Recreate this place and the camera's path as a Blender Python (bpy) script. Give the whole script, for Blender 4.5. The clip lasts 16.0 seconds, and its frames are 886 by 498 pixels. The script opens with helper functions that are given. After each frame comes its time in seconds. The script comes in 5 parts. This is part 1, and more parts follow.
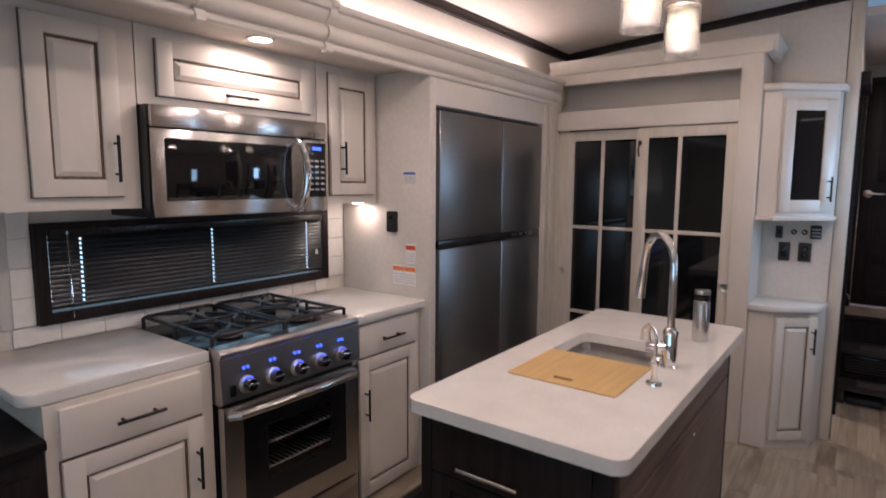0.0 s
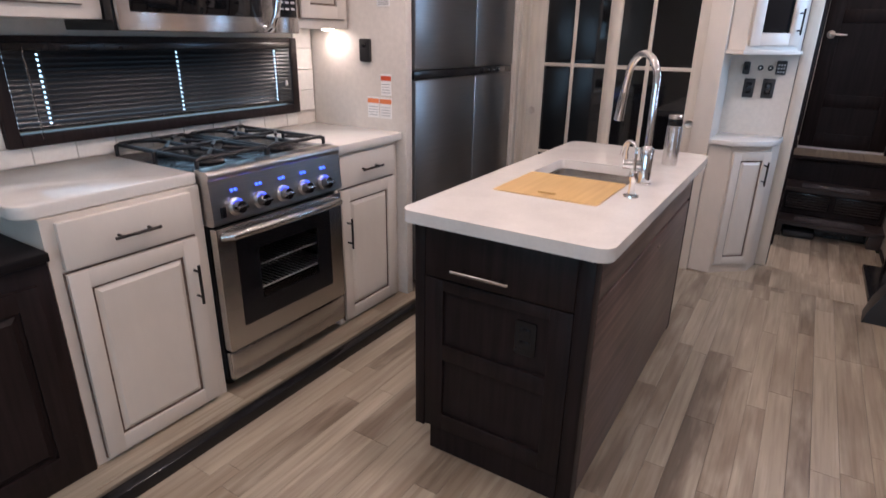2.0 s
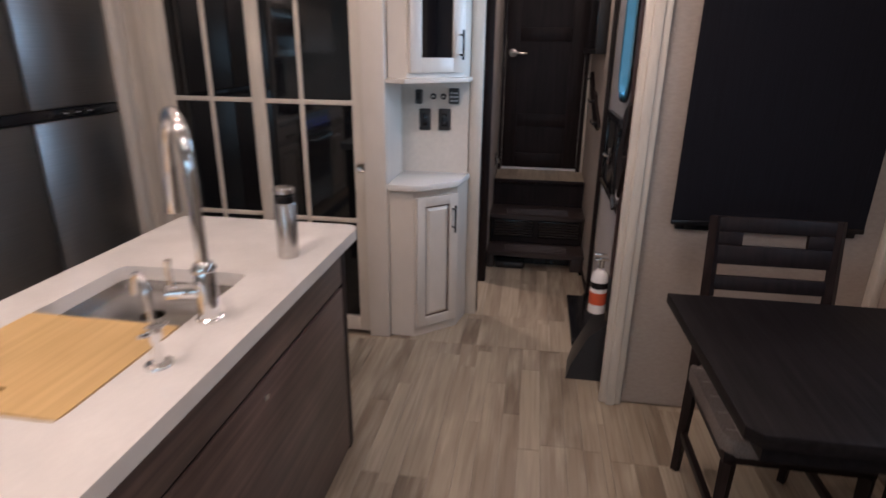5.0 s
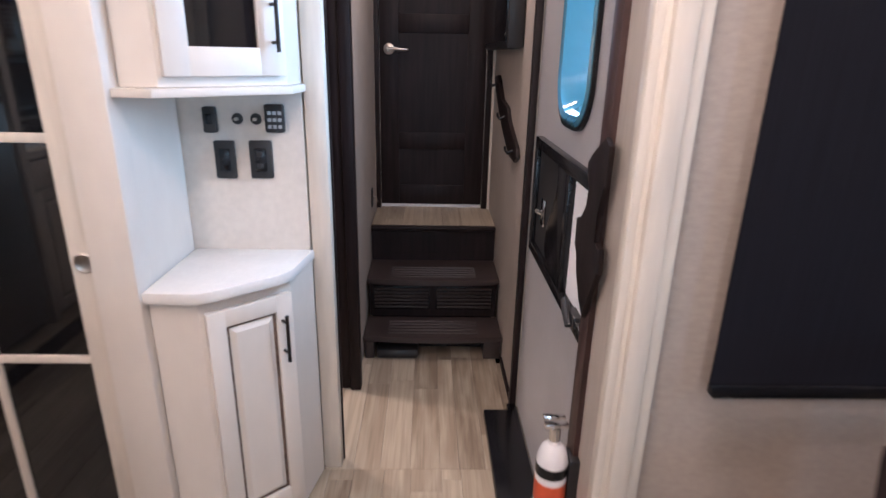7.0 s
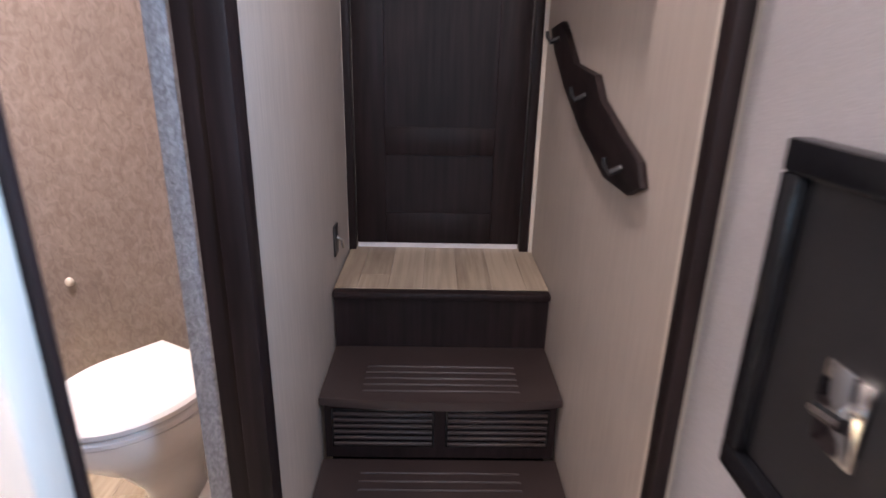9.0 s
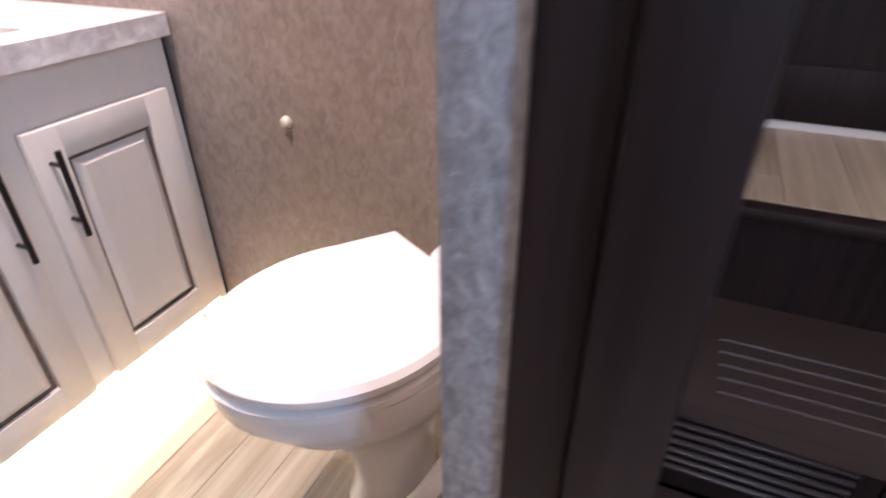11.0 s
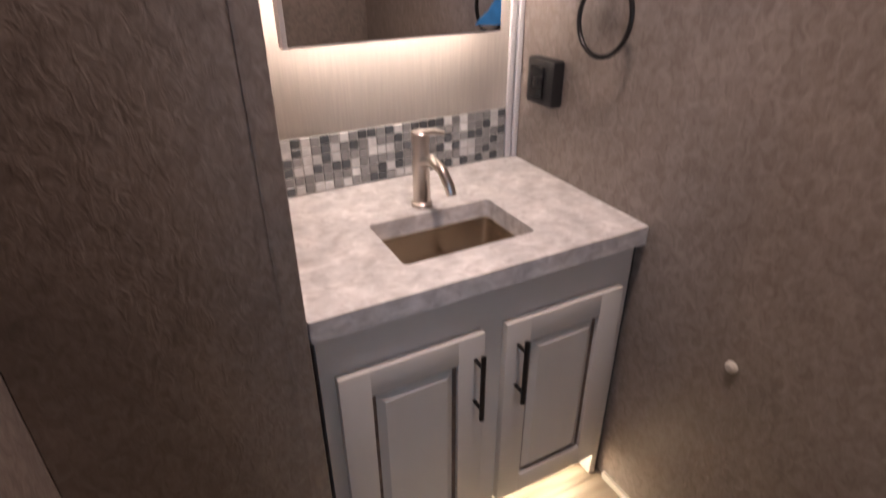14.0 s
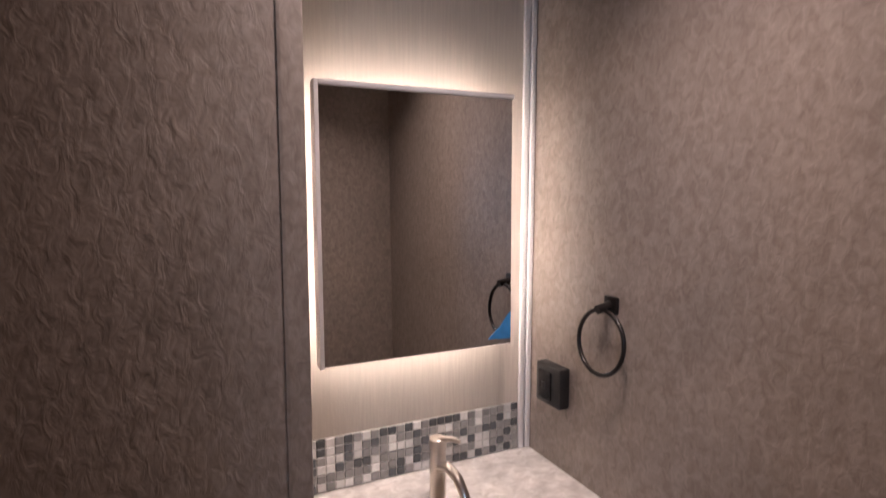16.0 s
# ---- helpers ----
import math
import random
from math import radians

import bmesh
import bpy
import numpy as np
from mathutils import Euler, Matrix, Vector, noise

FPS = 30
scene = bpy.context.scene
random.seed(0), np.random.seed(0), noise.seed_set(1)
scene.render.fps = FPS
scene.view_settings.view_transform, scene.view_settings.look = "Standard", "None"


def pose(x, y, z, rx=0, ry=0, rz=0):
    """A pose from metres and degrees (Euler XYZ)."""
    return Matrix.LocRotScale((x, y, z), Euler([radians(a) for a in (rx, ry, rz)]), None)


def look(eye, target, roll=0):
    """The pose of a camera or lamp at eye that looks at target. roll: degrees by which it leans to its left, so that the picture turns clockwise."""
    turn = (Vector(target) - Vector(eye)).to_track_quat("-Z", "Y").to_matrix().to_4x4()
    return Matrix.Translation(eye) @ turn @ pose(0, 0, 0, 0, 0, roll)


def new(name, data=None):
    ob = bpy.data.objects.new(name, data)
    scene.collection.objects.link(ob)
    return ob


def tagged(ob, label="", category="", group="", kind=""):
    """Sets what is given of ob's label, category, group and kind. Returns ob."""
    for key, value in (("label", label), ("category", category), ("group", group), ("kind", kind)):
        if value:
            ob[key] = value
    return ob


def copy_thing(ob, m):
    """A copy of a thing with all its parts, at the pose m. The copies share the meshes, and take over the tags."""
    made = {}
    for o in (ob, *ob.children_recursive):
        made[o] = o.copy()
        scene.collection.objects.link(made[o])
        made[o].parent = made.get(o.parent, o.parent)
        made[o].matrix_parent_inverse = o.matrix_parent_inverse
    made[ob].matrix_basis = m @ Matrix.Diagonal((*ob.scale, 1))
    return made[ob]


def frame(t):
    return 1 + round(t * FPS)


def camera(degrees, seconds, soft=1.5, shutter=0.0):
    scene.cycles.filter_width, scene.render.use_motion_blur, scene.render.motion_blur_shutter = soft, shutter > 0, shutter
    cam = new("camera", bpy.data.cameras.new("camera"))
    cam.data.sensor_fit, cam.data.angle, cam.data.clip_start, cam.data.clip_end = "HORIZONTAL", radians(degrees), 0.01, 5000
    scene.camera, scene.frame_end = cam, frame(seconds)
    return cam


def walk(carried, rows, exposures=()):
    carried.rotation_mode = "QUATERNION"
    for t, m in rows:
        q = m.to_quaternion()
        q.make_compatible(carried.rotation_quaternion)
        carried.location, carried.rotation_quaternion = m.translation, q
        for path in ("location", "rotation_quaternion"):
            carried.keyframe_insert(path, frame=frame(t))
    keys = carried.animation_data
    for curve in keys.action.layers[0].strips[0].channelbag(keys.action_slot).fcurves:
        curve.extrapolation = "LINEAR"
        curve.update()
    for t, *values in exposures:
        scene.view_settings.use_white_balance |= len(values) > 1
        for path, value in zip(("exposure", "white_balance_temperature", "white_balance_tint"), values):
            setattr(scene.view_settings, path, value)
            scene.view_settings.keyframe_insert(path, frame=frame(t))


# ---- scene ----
cam = camera(76.0, 16.0, shutter=0.5)
PATH = [
    (0, (-0.006, -0.823, 1.56), (-1.198, 0.766, 1.326), 0.3),
    (0.5, (-0.026, -0.911, 1.512), (-1.129, 0.719, 1.156), 0.5),
    (1, (-0.048, -0.945, 1.477), (-1.102, 0.679, 0.977), 0.7),
    (1.5, (-0.055, -0.95, 1.454), (-1.075, 0.658, 0.843), 0.8),
    (2, (-0.061, -0.954, 1.421), (-1.053, 0.636, 0.72), 0.9),
    (2.5, (-0.057, -0.956, 1.401), (-1.025, 0.612, 0.625), 0.9),
    (3, (-0.021, -0.909, 1.418), (-0.965, 0.666, 0.626), 0.8),
    (3.5, (0.077, -0.78, 1.467), (-0.762, 0.846, 0.66), 0.8),
    (4, (0.188, -0.534, 1.515), (-0.471, 1.182, 0.727), 0.2),
    (4.5, (0.214, -0.265, 1.537), (-0.274, 1.528, 0.798), 0.1),
    (5, (0.186, 0.13, 1.513), (-0.107, 1.992, 0.846), 0.7),
    (7.3, (0.216, 1.695, 1.447), (0.28, 3.585, 0.795), 1.2),
    (7.5, (0.225, 1.842, 1.43), (0.292, 3.73, 0.775), 1.2),
    (8, (0.225, 2.233, 1.39), (0.305, 4.121, 0.734), 1.4),
    (8.2, (0.233, 2.367, 1.378), (0.315, 4.255, 0.722), 1.1),
    (10.3, (0.047, 3.456, 1.103), (-0.383, 5.232, 0.29), 0.8),
    (10.5, (0.0, 3.504, 1.085), (-0.553, 5.205, 0.19), -0.1),
    (11, (-0.113, 3.532, 0.996), (-0.807, 5.085, -0.057), -0.5),
    (11.5, (-0.188, 3.54, 0.985), (-0.914, 4.976, -0.202), -1.0),
    (12, (-0.273, 3.564, 1.045), (-1.104, 4.91, -0.18), -1.4),
    (12.5, (-0.315, 3.573, 1.106), (-1.389, 4.755, -0.099), -1.9),
    (13, (-0.337, 3.566, 1.174), (-1.587, 4.569, -0.023), -1.8),
    (13.5, (-0.361, 3.543, 1.266), (-1.763, 4.424, 0.146), -0.9),
    (14, (-0.362, 3.526, 1.36), (-1.917, 4.336, 0.397), -0.3),
    (14.5, (-0.344, 3.533, 1.441), (-2.009, 4.327, 0.669), -0.3),
    (15, (-0.339, 3.514, 1.486), (-2.063, 4.355, 0.92), 0.0),
    (15.5, (-0.319, 3.506, 1.534), (-2.09, 4.358, 1.157), -0.0),
    (16, (-0.3, 3.492, 1.58), (-2.089, 4.361, 1.365), 0.1),
]
EXPOSURES = [(0, -0.36, 6300, 10), (0.5, -0.24, 6200, 10), (1.0, -0.08, 6150, 10), (2.5, 0.3, 6050, 10), (3.5, 0.5, 6150, 10), (5, -0.12, 6400, 10), (7.3, 1.05, 6050, 10), (8.2, 1.5, 5900, 10), (10.3, 1.45, 6000, 10),
             (11.0, 1.4, 5800, 10), (11.5, 0.35, 5800, 10), (12.0, -0.2, 6050, 10), (12.5, -0.5, 6200, 10), (13.0, -0.35, 6250, 10), (13.5, -0.15, 6300, 10), (14.5, -0.42, 6250, 10), (15.5, -0.55, 6250, 10), (16, -0.3, 6250, 10)]
walk(cam, [(t, look(eye, target, roll)) for t, eye, target, roll in PATH], EXPOSURES)

# ---- world and lights ----
world = bpy.data.worlds.new("world")
scene.world = world
world.use_nodes = True
wn = world.node_tree.nodes
sky = wn.new("ShaderNodeTexSky")
sky.sky_type, sky.sun_disc = "NISHITA", False
sky.sun_elevation, sky.sun_rotation = radians(35), radians(120)
world.node_tree.links.new(sky.outputs[0], wn["Background"].inputs[0])
wn["Background"].inputs[1].default_value = 0.1


def lamp(name, kind, loc, power, color, size=0.1, target=None, size_y=None, spread=None):
    d = bpy.data.lights.new(name, kind)
    d.energy, d.color = power, color
    if kind == "AREA":
        d.size = size
        if size_y:
            d.shape, d.size_y = "RECTANGLE", size_y
        if spread:
            d.spread = radians(spread)
    else:
        d.shadow_soft_size = size
    ob = new(name, d)
    ob.matrix_world = look(loc, target) if target else pose(*loc)
    return ob


WARM, DAY = (1.0, 0.785, 0.725), (0.42, 0.66, 1.0)
lamp("soffit_lamp", "AREA", (-1.98, 0.60, 2.10), 4.5, WARM, 0.09)
# The one at (0.4, 2.0) is unseen, added to brighten the hall entrance.
for px, py, power in ((-0.9, -0.6, 9), (0.6, -0.6, 8), (-0.9, 0.7, 9), (0.5, 0.7, 4.5), (0.4, 2.0, 9)):
    lamp("ceiling_lamp", "AREA", (px, py, 2.50), power, WARM, 0.14)
# Fill with no known fixture, added to brighten the hallway.
lamp("hall_lamp", "AREA", (0.25, 3.9, 2.46), 5.5, WARM, 0.14)
lamp("pendant_lamp", "POINT", (-0.70, 1.26, 2.145), 5, WARM, 0.02)
lamp("pendant_lamp", "POINT", (-0.70, 1.79, 2.15), 5, WARM, 0.02)
lamp("counter_lamp", "AREA", (-2.22, 1.36, 1.44), 0.7, WARM, 0.04)
# Unseen upward fill behind the valance, added to lift the ceiling's brightness.
lamp("cove_lamp", "AREA", (-1.86, 1.0, 2.27), 12, WARM, 0.05, (-1.86, 1.0, 3), 3.2)
lamp("door_daylight", "AREA", (0.585, 3.03, 1.58), 6, DAY, 0.2, (-1, 3.0, 1.4), 0.5)
lamp("window_daylight", "AREA", (1.54, 1.40, 1.40), 2.5, DAY, 0.16, (-1, 1.40, 1.2), 0.6)
lamp("bath_lamp", "AREA", (-0.94, 4.0, 2.44), 9.0, WARM, 0.12, (-0.94, 4.001, 0), None, 110)


# ---- materials ----
def material(name, color, rough=0.5, metal=0.0, grain=0.0, scale=(20, 20, 20), spots=0.0, spot_scale=3.0, bump=0.0,
             bump_scale=80.0, second=None, vary=0.0, coat=0.0, spec=0.5, stretch_bump=(1, 1, 1), distort=0.0, brushed=0.0):
    """Base colour with fine grain, broad stains and fine relief in metres."""
    m = bpy.data.materials.new(name)
    m.use_nodes = True
    n, l = m.node_tree.nodes, m.node_tree.links
    b = n["Principled BSDF"]
    b.inputs["Roughness"].default_value, b.inputs["Metallic"].default_value = rough, metal
    b.inputs["Coat Weight"].default_value = coat
    b.inputs["Specular IOR Level"].default_value = spec
    if brushed:
        tan = n.new("ShaderNodeTangent")
        tan.direction_type, tan.axis = "RADIAL", "Z"
        l.new(tan.outputs[0], b.inputs["Tangent"])
        b.inputs["Anisotropic"].default_value, b.inputs["Anisotropic Rotation"].default_value = brushed, 0.25
    tc = n.new("ShaderNodeTexCoord")
    src = tc.outputs["Object"]
    if vary:
        info = n.new("ShaderNodeObjectInfo")
        off = n.new("ShaderNodeVectorMath")
        off.operation = "MULTIPLY_ADD"
        cx = n.new("ShaderNodeCombineXYZ")
        for i in range(3):
            l.new(info.outputs["Random"], cx.inputs[i])
        l.new(cx.outputs[0], off.inputs[0])
        off.inputs[1].default_value = (37, 53, 19)
        l.new(src, off.inputs[2])
        src = off.outputs[0]
    mp = n.new("ShaderNodeMapping")
    mp.inputs["Scale"].default_value = scale
    l.new(src, mp.inputs[0])
    fine = n.new("ShaderNodeTexNoise")
    fine.inputs["Scale"].default_value, fine.inputs["Detail"].default_value = 1.0, 6
    fine.inputs["Distortion"].default_value = distort
    l.new(mp.outputs[0], fine.inputs["Vector"])
    broad = n.new("ShaderNodeTexNoise")
    broad.inputs["Scale"].default_value, broad.inputs["Detail"].default_value = spot_scale, 3
    l.new(src, broad.inputs["Vector"])
    ramp = n.new("ShaderNodeValToRGB")
    lo = second or [max(0, c * (1 - grain)) for c in color]
    hi = color if second else [min(1, c * (1 + grain * 0.6)) for c in color]
    ramp.color_ramp.elements[0].position, ramp.color_ramp.elements[1].position = 0.32, 0.68
    ramp.color_ramp.elements[0].color, ramp.color_ramp.elements[1].color = (*lo, 1), (*hi, 1)
    l.new(fine.outputs[0], ramp.inputs[0])
    hsv = n.new("ShaderNodeHueSaturation")
    l.new(ramp.outputs[0], hsv.inputs["Color"])
    mr = n.new("ShaderNodeMapRange")
    mr.inputs[1].default_value, mr.inputs[2].default_value = 0.3, 0.7
    mr.inputs[3].default_value, mr.inputs[4].default_value = 1 - spots, 1 + spots * 0.5
    l.new(broad.outputs[0], mr.inputs[0])
    val = mr.outputs[0]
    if vary:
        ml = n.new("ShaderNodeMath")
        ml.operation = "MULTIPLY"
        m2 = n.new("ShaderNodeMapRange")
        m2.inputs[3].default_value, m2.inputs[4].default_value = 1 - vary, 1 + vary
        l.new(info.outputs["Random"], m2.inputs[0])
        l.new(m2.outputs[0], ml.inputs[0])
        l.new(val, ml.inputs[1])
        val = ml.outputs[0]
    l.new(val, hsv.inputs["Value"])
    l.new(hsv.outputs[0], b.inputs["Base Color"])
    if bump:
        mb = n.new("ShaderNodeMapping")
        mb.inputs["Scale"].default_value = stretch_bump
        l.new(src, mb.inputs[0])
        nb = n.new("ShaderNodeTexNoise")
        nb.inputs["Scale"].default_value, nb.inputs["Detail"].default_value = bump_scale, 4
        nb.inputs["Distortion"].default_value = distort
        l.new(mb.outputs[0], nb.inputs["Vector"])
        bp = n.new("ShaderNodeBump")
        bp.inputs["Strength"].default_value, bp.inputs["Distance"].default_value = bump, 0.003
        l.new(nb.outputs[0], bp.inputs["Height"])
        l.new(bp.outputs[0], b.inputs["Normal"])
    return m


def glowing(name, color, strength):
    m = bpy.data.materials.new(name)
    m.use_nodes = True
    b = m.node_tree.nodes["Principled BSDF"]
    b.inputs["Base Color"].default_value = (*color, 1)
    b.inputs["Emission Color"].default_value, b.inputs["Emission Strength"].default_value = (*color, 1), strength
    return m


def glassy(name, color=(1, 1, 1), rough=0.0, ior=1.45):
    m = bpy.data.materials.new(name)
    m.use_nodes = True
    b = m.node_tree.nodes["Principled BSDF"]
    b.inputs["Base Color"].default_value = (*color, 1)
    b.inputs["Transmission Weight"].default_value, b.inputs["Roughness"].default_value, b.inputs["IOR"].default_value = 1, rough, ior
    return m


def plank_material(name):
    """Whitewashed, worn wood print: long streaks, cloudy wear and a tone of its own for each plank."""
    m = bpy.data.materials.new(name)
    m.use_nodes = True
    n, l = m.node_tree.nodes, m.node_tree.links
    b = n["Principled BSDF"]
    tc, info = n.new("ShaderNodeTexCoord"), n.new("ShaderNodeObjectInfo")
    cx, off = n.new("ShaderNodeCombineXYZ"), n.new("ShaderNodeVectorMath")
    off.operation = "MULTIPLY_ADD"
    for i in range(3):
        l.new(info.outputs["Random"], cx.inputs[i])
    l.new(cx.outputs[0], off.inputs[0])
    off.inputs[1].default_value = (37, 53, 19)
    l.new(tc.outputs["Object"], off.inputs[2])

    def noise(scale, detail, distort=0.0):
        mp, tx = n.new("ShaderNodeMapping"), n.new("ShaderNodeTexNoise")
        mp.inputs["Scale"].default_value = scale
        tx.inputs["Scale"].default_value, tx.inputs["Detail"].default_value, tx.inputs["Distortion"].default_value = 1.0, detail, distort
        l.new(off.outputs[0], mp.inputs[0])
        l.new(mp.outputs[0], tx.inputs["Vector"])
        return tx.outputs[0]

    def ramp(src, *stops):
        r = n.new("ShaderNodeValToRGB")
        while len(r.color_ramp.elements) < len(stops):
            r.color_ramp.elements.new(0.5)
        for el, (p, c) in zip(r.color_ramp.elements, stops):
            el.position, el.color = p, (*c, 1)
        l.new(src, r.inputs[0])
        return r.outputs[0]

    def mix(kind, fac, a, c):
        x = n.new("ShaderNodeMix")
        x.data_type, x.blend_type = "RGBA", kind
        if isinstance(fac, float):
            x.inputs[0].default_value = fac
        else:
            l.new(fac, x.inputs[0])
        l.new(a, x.inputs[6])
        l.new(c, x.inputs[7])
        return x.outputs[2]

    tone = ramp(info.outputs["Random"], (0.0, (0.165, 0.124, 0.088)), (0.3, (0.30, 0.235, 0.17)), (0.65, (0.36, 0.295, 0.217)), (1.0, (0.455, 0.385, 0.29)))
    wash = ramp(noise((15, 2.4, 15), 6, 0.25), (0.40, (0.0, 0.0, 0.0)), (0.64, (0.72, 0.72, 0.72)))
    pale = ramp(noise((30, 2.0, 30), 5), (0.3, (0.36, 0.30, 0.22)), (0.7, (0.58, 0.505, 0.395)))
    body = mix("MIX", wash, tone, pale)
    streak = ramp(noise((70, 2.5, 70), 6), (0.30, (0.62, 0.59, 0.56)), (0.55, (1.0, 1.0, 1.0)))
    l.new(mix("MULTIPLY", 0.6, body, streak), b.inputs["Base Color"])
    rough = n.new("ShaderNodeMapRange")
    rough.inputs[3].default_value, rough.inputs[4].default_value = 0.30, 0.46
    l.new(noise((12, 3, 12), 3), rough.inputs[0])
    l.new(rough.outputs[0], b.inputs["Roughness"])
    bp = n.new("ShaderNodeBump")
    bp.inputs["Strength"].default_value, bp.inputs["Distance"].default_value = 0.10, 0.003
    l.new(noise((90, 6, 90), 4), bp.inputs["Height"])
    l.new(bp.outputs[0], b.inputs["Normal"])
    return m


CREAM = material("cream_paint", (0.70, 0.645, 0.58), 0.36, grain=0.02, scale=(30, 30, 12), spots=0.05, bump=0.06, bump_scale=120)
CREAMWALL = material("cream_wall", (0.66, 0.61, 0.55), 0.6, grain=0.05, scale=(40, 40, 40), spots=0.06, bump=0.1, bump_scale=200)
TRIM = material("trim_wood", (0.66, 0.60, 0.52), 0.45, grain=0.08, scale=(40, 40, 5), spots=0.06)
GLAZE = material("brown_glaze", (0.16, 0.11, 0.085), 0.6, grain=0.5, scale=(60, 60, 60), spots=0.3, spot_scale=12)
QUARTZ = material("white_quartz", (0.77, 0.745, 0.705), 0.14, grain=0.03, scale=(90, 90, 90), spots=0.06, spot_scale=9, coat=0.2)
STEEL = material("brushed_steel", (0.60, 0.58, 0.56), 0.22, 1.0, grain=0.10, scale=(4, 4, 260), spots=0.08, bump=0.04, bump_scale=60, stretch_bump=(0.3, 0.3, 12), brushed=0.93)
FRIDGESTEEL = material("dark_steel", (0.30, 0.292, 0.29), 0.36, 1.0, grain=0.06, scale=(4, 4, 220), spots=0.10, spot_scale=2.0, bump=0.14, bump_scale=1.6, brushed=0.35)
PANELSTEEL = material("stove_panel_steel", (0.50, 0.485, 0.475), 0.28, 1.0, grain=0.10, scale=(4, 4, 260), spots=0.08, brushed=0.6)
CHROME = material("chrome", (0.80, 0.80, 0.80), 0.07, 1.0)
NICKEL = material("brushed_nickel", (0.62, 0.56, 0.50), 0.28, 1.0, grain=0.08, scale=(120, 120, 20))
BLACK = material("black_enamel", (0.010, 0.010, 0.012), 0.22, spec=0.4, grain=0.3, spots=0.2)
IRON = material("cast_iron", (0.02, 0.02, 0.023), 0.38, 0.3, grain=0.4, scale=(300, 300, 300), bump=0.3, bump_scale=400)
PULL = material("oiled_bronze", (0.025, 0.021, 0.02), 0.38, 0.6, grain=0.2)
PLASTIC = material("black_plastic", (0.018, 0.017, 0.018), 0.42, grain=0.2, scale=(200, 200, 200), bump=0.06, bump_scale=500)
REDWOOD = material("mahogany_trim", (0.060, 0.030, 0.027), 0.42, spec=0.4, grain=0.4, scale=(55, 55, 3), spots=0.2)
DARKWOOD = material("espresso_wood", (0.0185, 0.0118, 0.0118), 0.48, spec=0.2, grain=0.4, scale=(55, 55, 3), spots=0.25, bump=0.15, bump_scale=30, stretch_bump=(4, 4, 0.3))
SIDEWOOD = material("weathered_wood", (0.17, 0.113, 0.098), 0.34, second=(0.07, 0.047, 0.042), scale=(42, 1.6, 42), spots=0.35, spot_scale=4, bump=0.1, bump_scale=30, stretch_bump=(4, 0.3, 4))
TREAD = material("brown_plastic", (0.040, 0.028, 0.026), 0.40, grain=0.12, scale=(200, 200, 200), spots=0.08, bump=0.12, bump_scale=350)
PLANK = plank_material("vinyl_plank")
SUBFLOOR = material("floor_joint", (0.27, 0.215, 0.16), 0.6, grain=0.2)
WALLPAPER = material("textured_wallpaper", (0.345, 0.286, 0.250), 0.44, second=(0.232, 0.188, 0.163), scale=(54, 54, 38), spots=0.14, bump=0.75, bump_scale=44, stretch_bump=(1.2, 1.2, 0.8), distort=0.9)
BEIGEPAPER = material("beige_wallpaper", (0.40, 0.335, 0.285), 0.6, grain=0.08, scale=(40, 40, 90), spots=0.12, bump=0.15, bump_scale=120)
HALLPAPER = material("pale_wallpaper", (0.50, 0.44, 0.385), 0.55, grain=0.08, scale=(150, 150, 8), spots=0.08, bump=0.15, bump_scale=150)
JAMB = material("grey_textured_jamb", (0.38, 0.375, 0.385), 0.5, second=(0.20, 0.195, 0.20), scale=(120, 120, 85), spots=0.14, bump=1.0, bump_scale=95, distort=0.5)
CEIL = material("ceiling_panel", (0.66, 0.60, 0.55), 0.7, grain=0.04, spots=0.04, bump=0.1, bump_scale=200)
TILE = material("white_tile", (0.80, 0.77, 0.72), 0.22, grain=0.05, scale=(30, 30, 30), spots=0.05, vary=0.04)
GROUT = material("grout", (0.55, 0.52, 0.48), 0.8, grain=0.1, scale=(200, 200, 200))
BAMBOO = material("bamboo", (0.67, 0.455, 0.205), 0.38, second=(0.59, 0.385, 0.165), scale=(60, 3, 60), spots=0.08)
PORCELAIN = material("white_porcelain", (0.80, 0.775, 0.75), 0.16, grain=0.02, spots=0.02, coat=0.3)
LAMINATE = material("marble_laminate", (0.88, 0.84, 0.81), 0.28, second=(0.60, 0.55, 0.515), scale=(46, 30, 46), spots=0.2, spot_scale=14, distort=0.7)
MOSAIC = [material("mosaic_" + k, c, 0.25, grain=0.12, scale=(60, 60, 60), vary=0.18) for k, c in
          (("dark", (0.10, 0.105, 0.11)), ("mid", (0.30, 0.29, 0.28)), ("pale", (0.72, 0.70, 0.68)))]
SINKSTEEL = material("sink_bronze_steel", (0.62, 0.54, 0.45), 0.27, 1.0, grain=0.10, scale=(3, 200, 200), brushed=0.5)
FABRIC = material("plaid_fabric", (0.20, 0.17, 0.155), 0.9, second=(0.14, 0.118, 0.105), scale=(140, 140, 140), spots=0.1, bump=0.4, bump_scale=300)
PLAIDLINE = material("pale_plaid_thread", (0.30, 0.27, 0.25), 0.9, grain=0.2, scale=(200, 200, 200))
TABLEWOOD = material("black_table_wood", (0.011, 0.009, 0.010), 0.55, spec=0.14, grain=0.5, scale=(50, 3, 50), spots=0.2, bump=0.2, bump_scale=30, stretch_bump=(4, 0.3, 4))
SHADE = material("blackout_shade", (0.009, 0.009, 0.013), 0.85, spec=0.15, grain=0.2, scale=(150, 3, 3), bump=0.1, bump_scale=200)
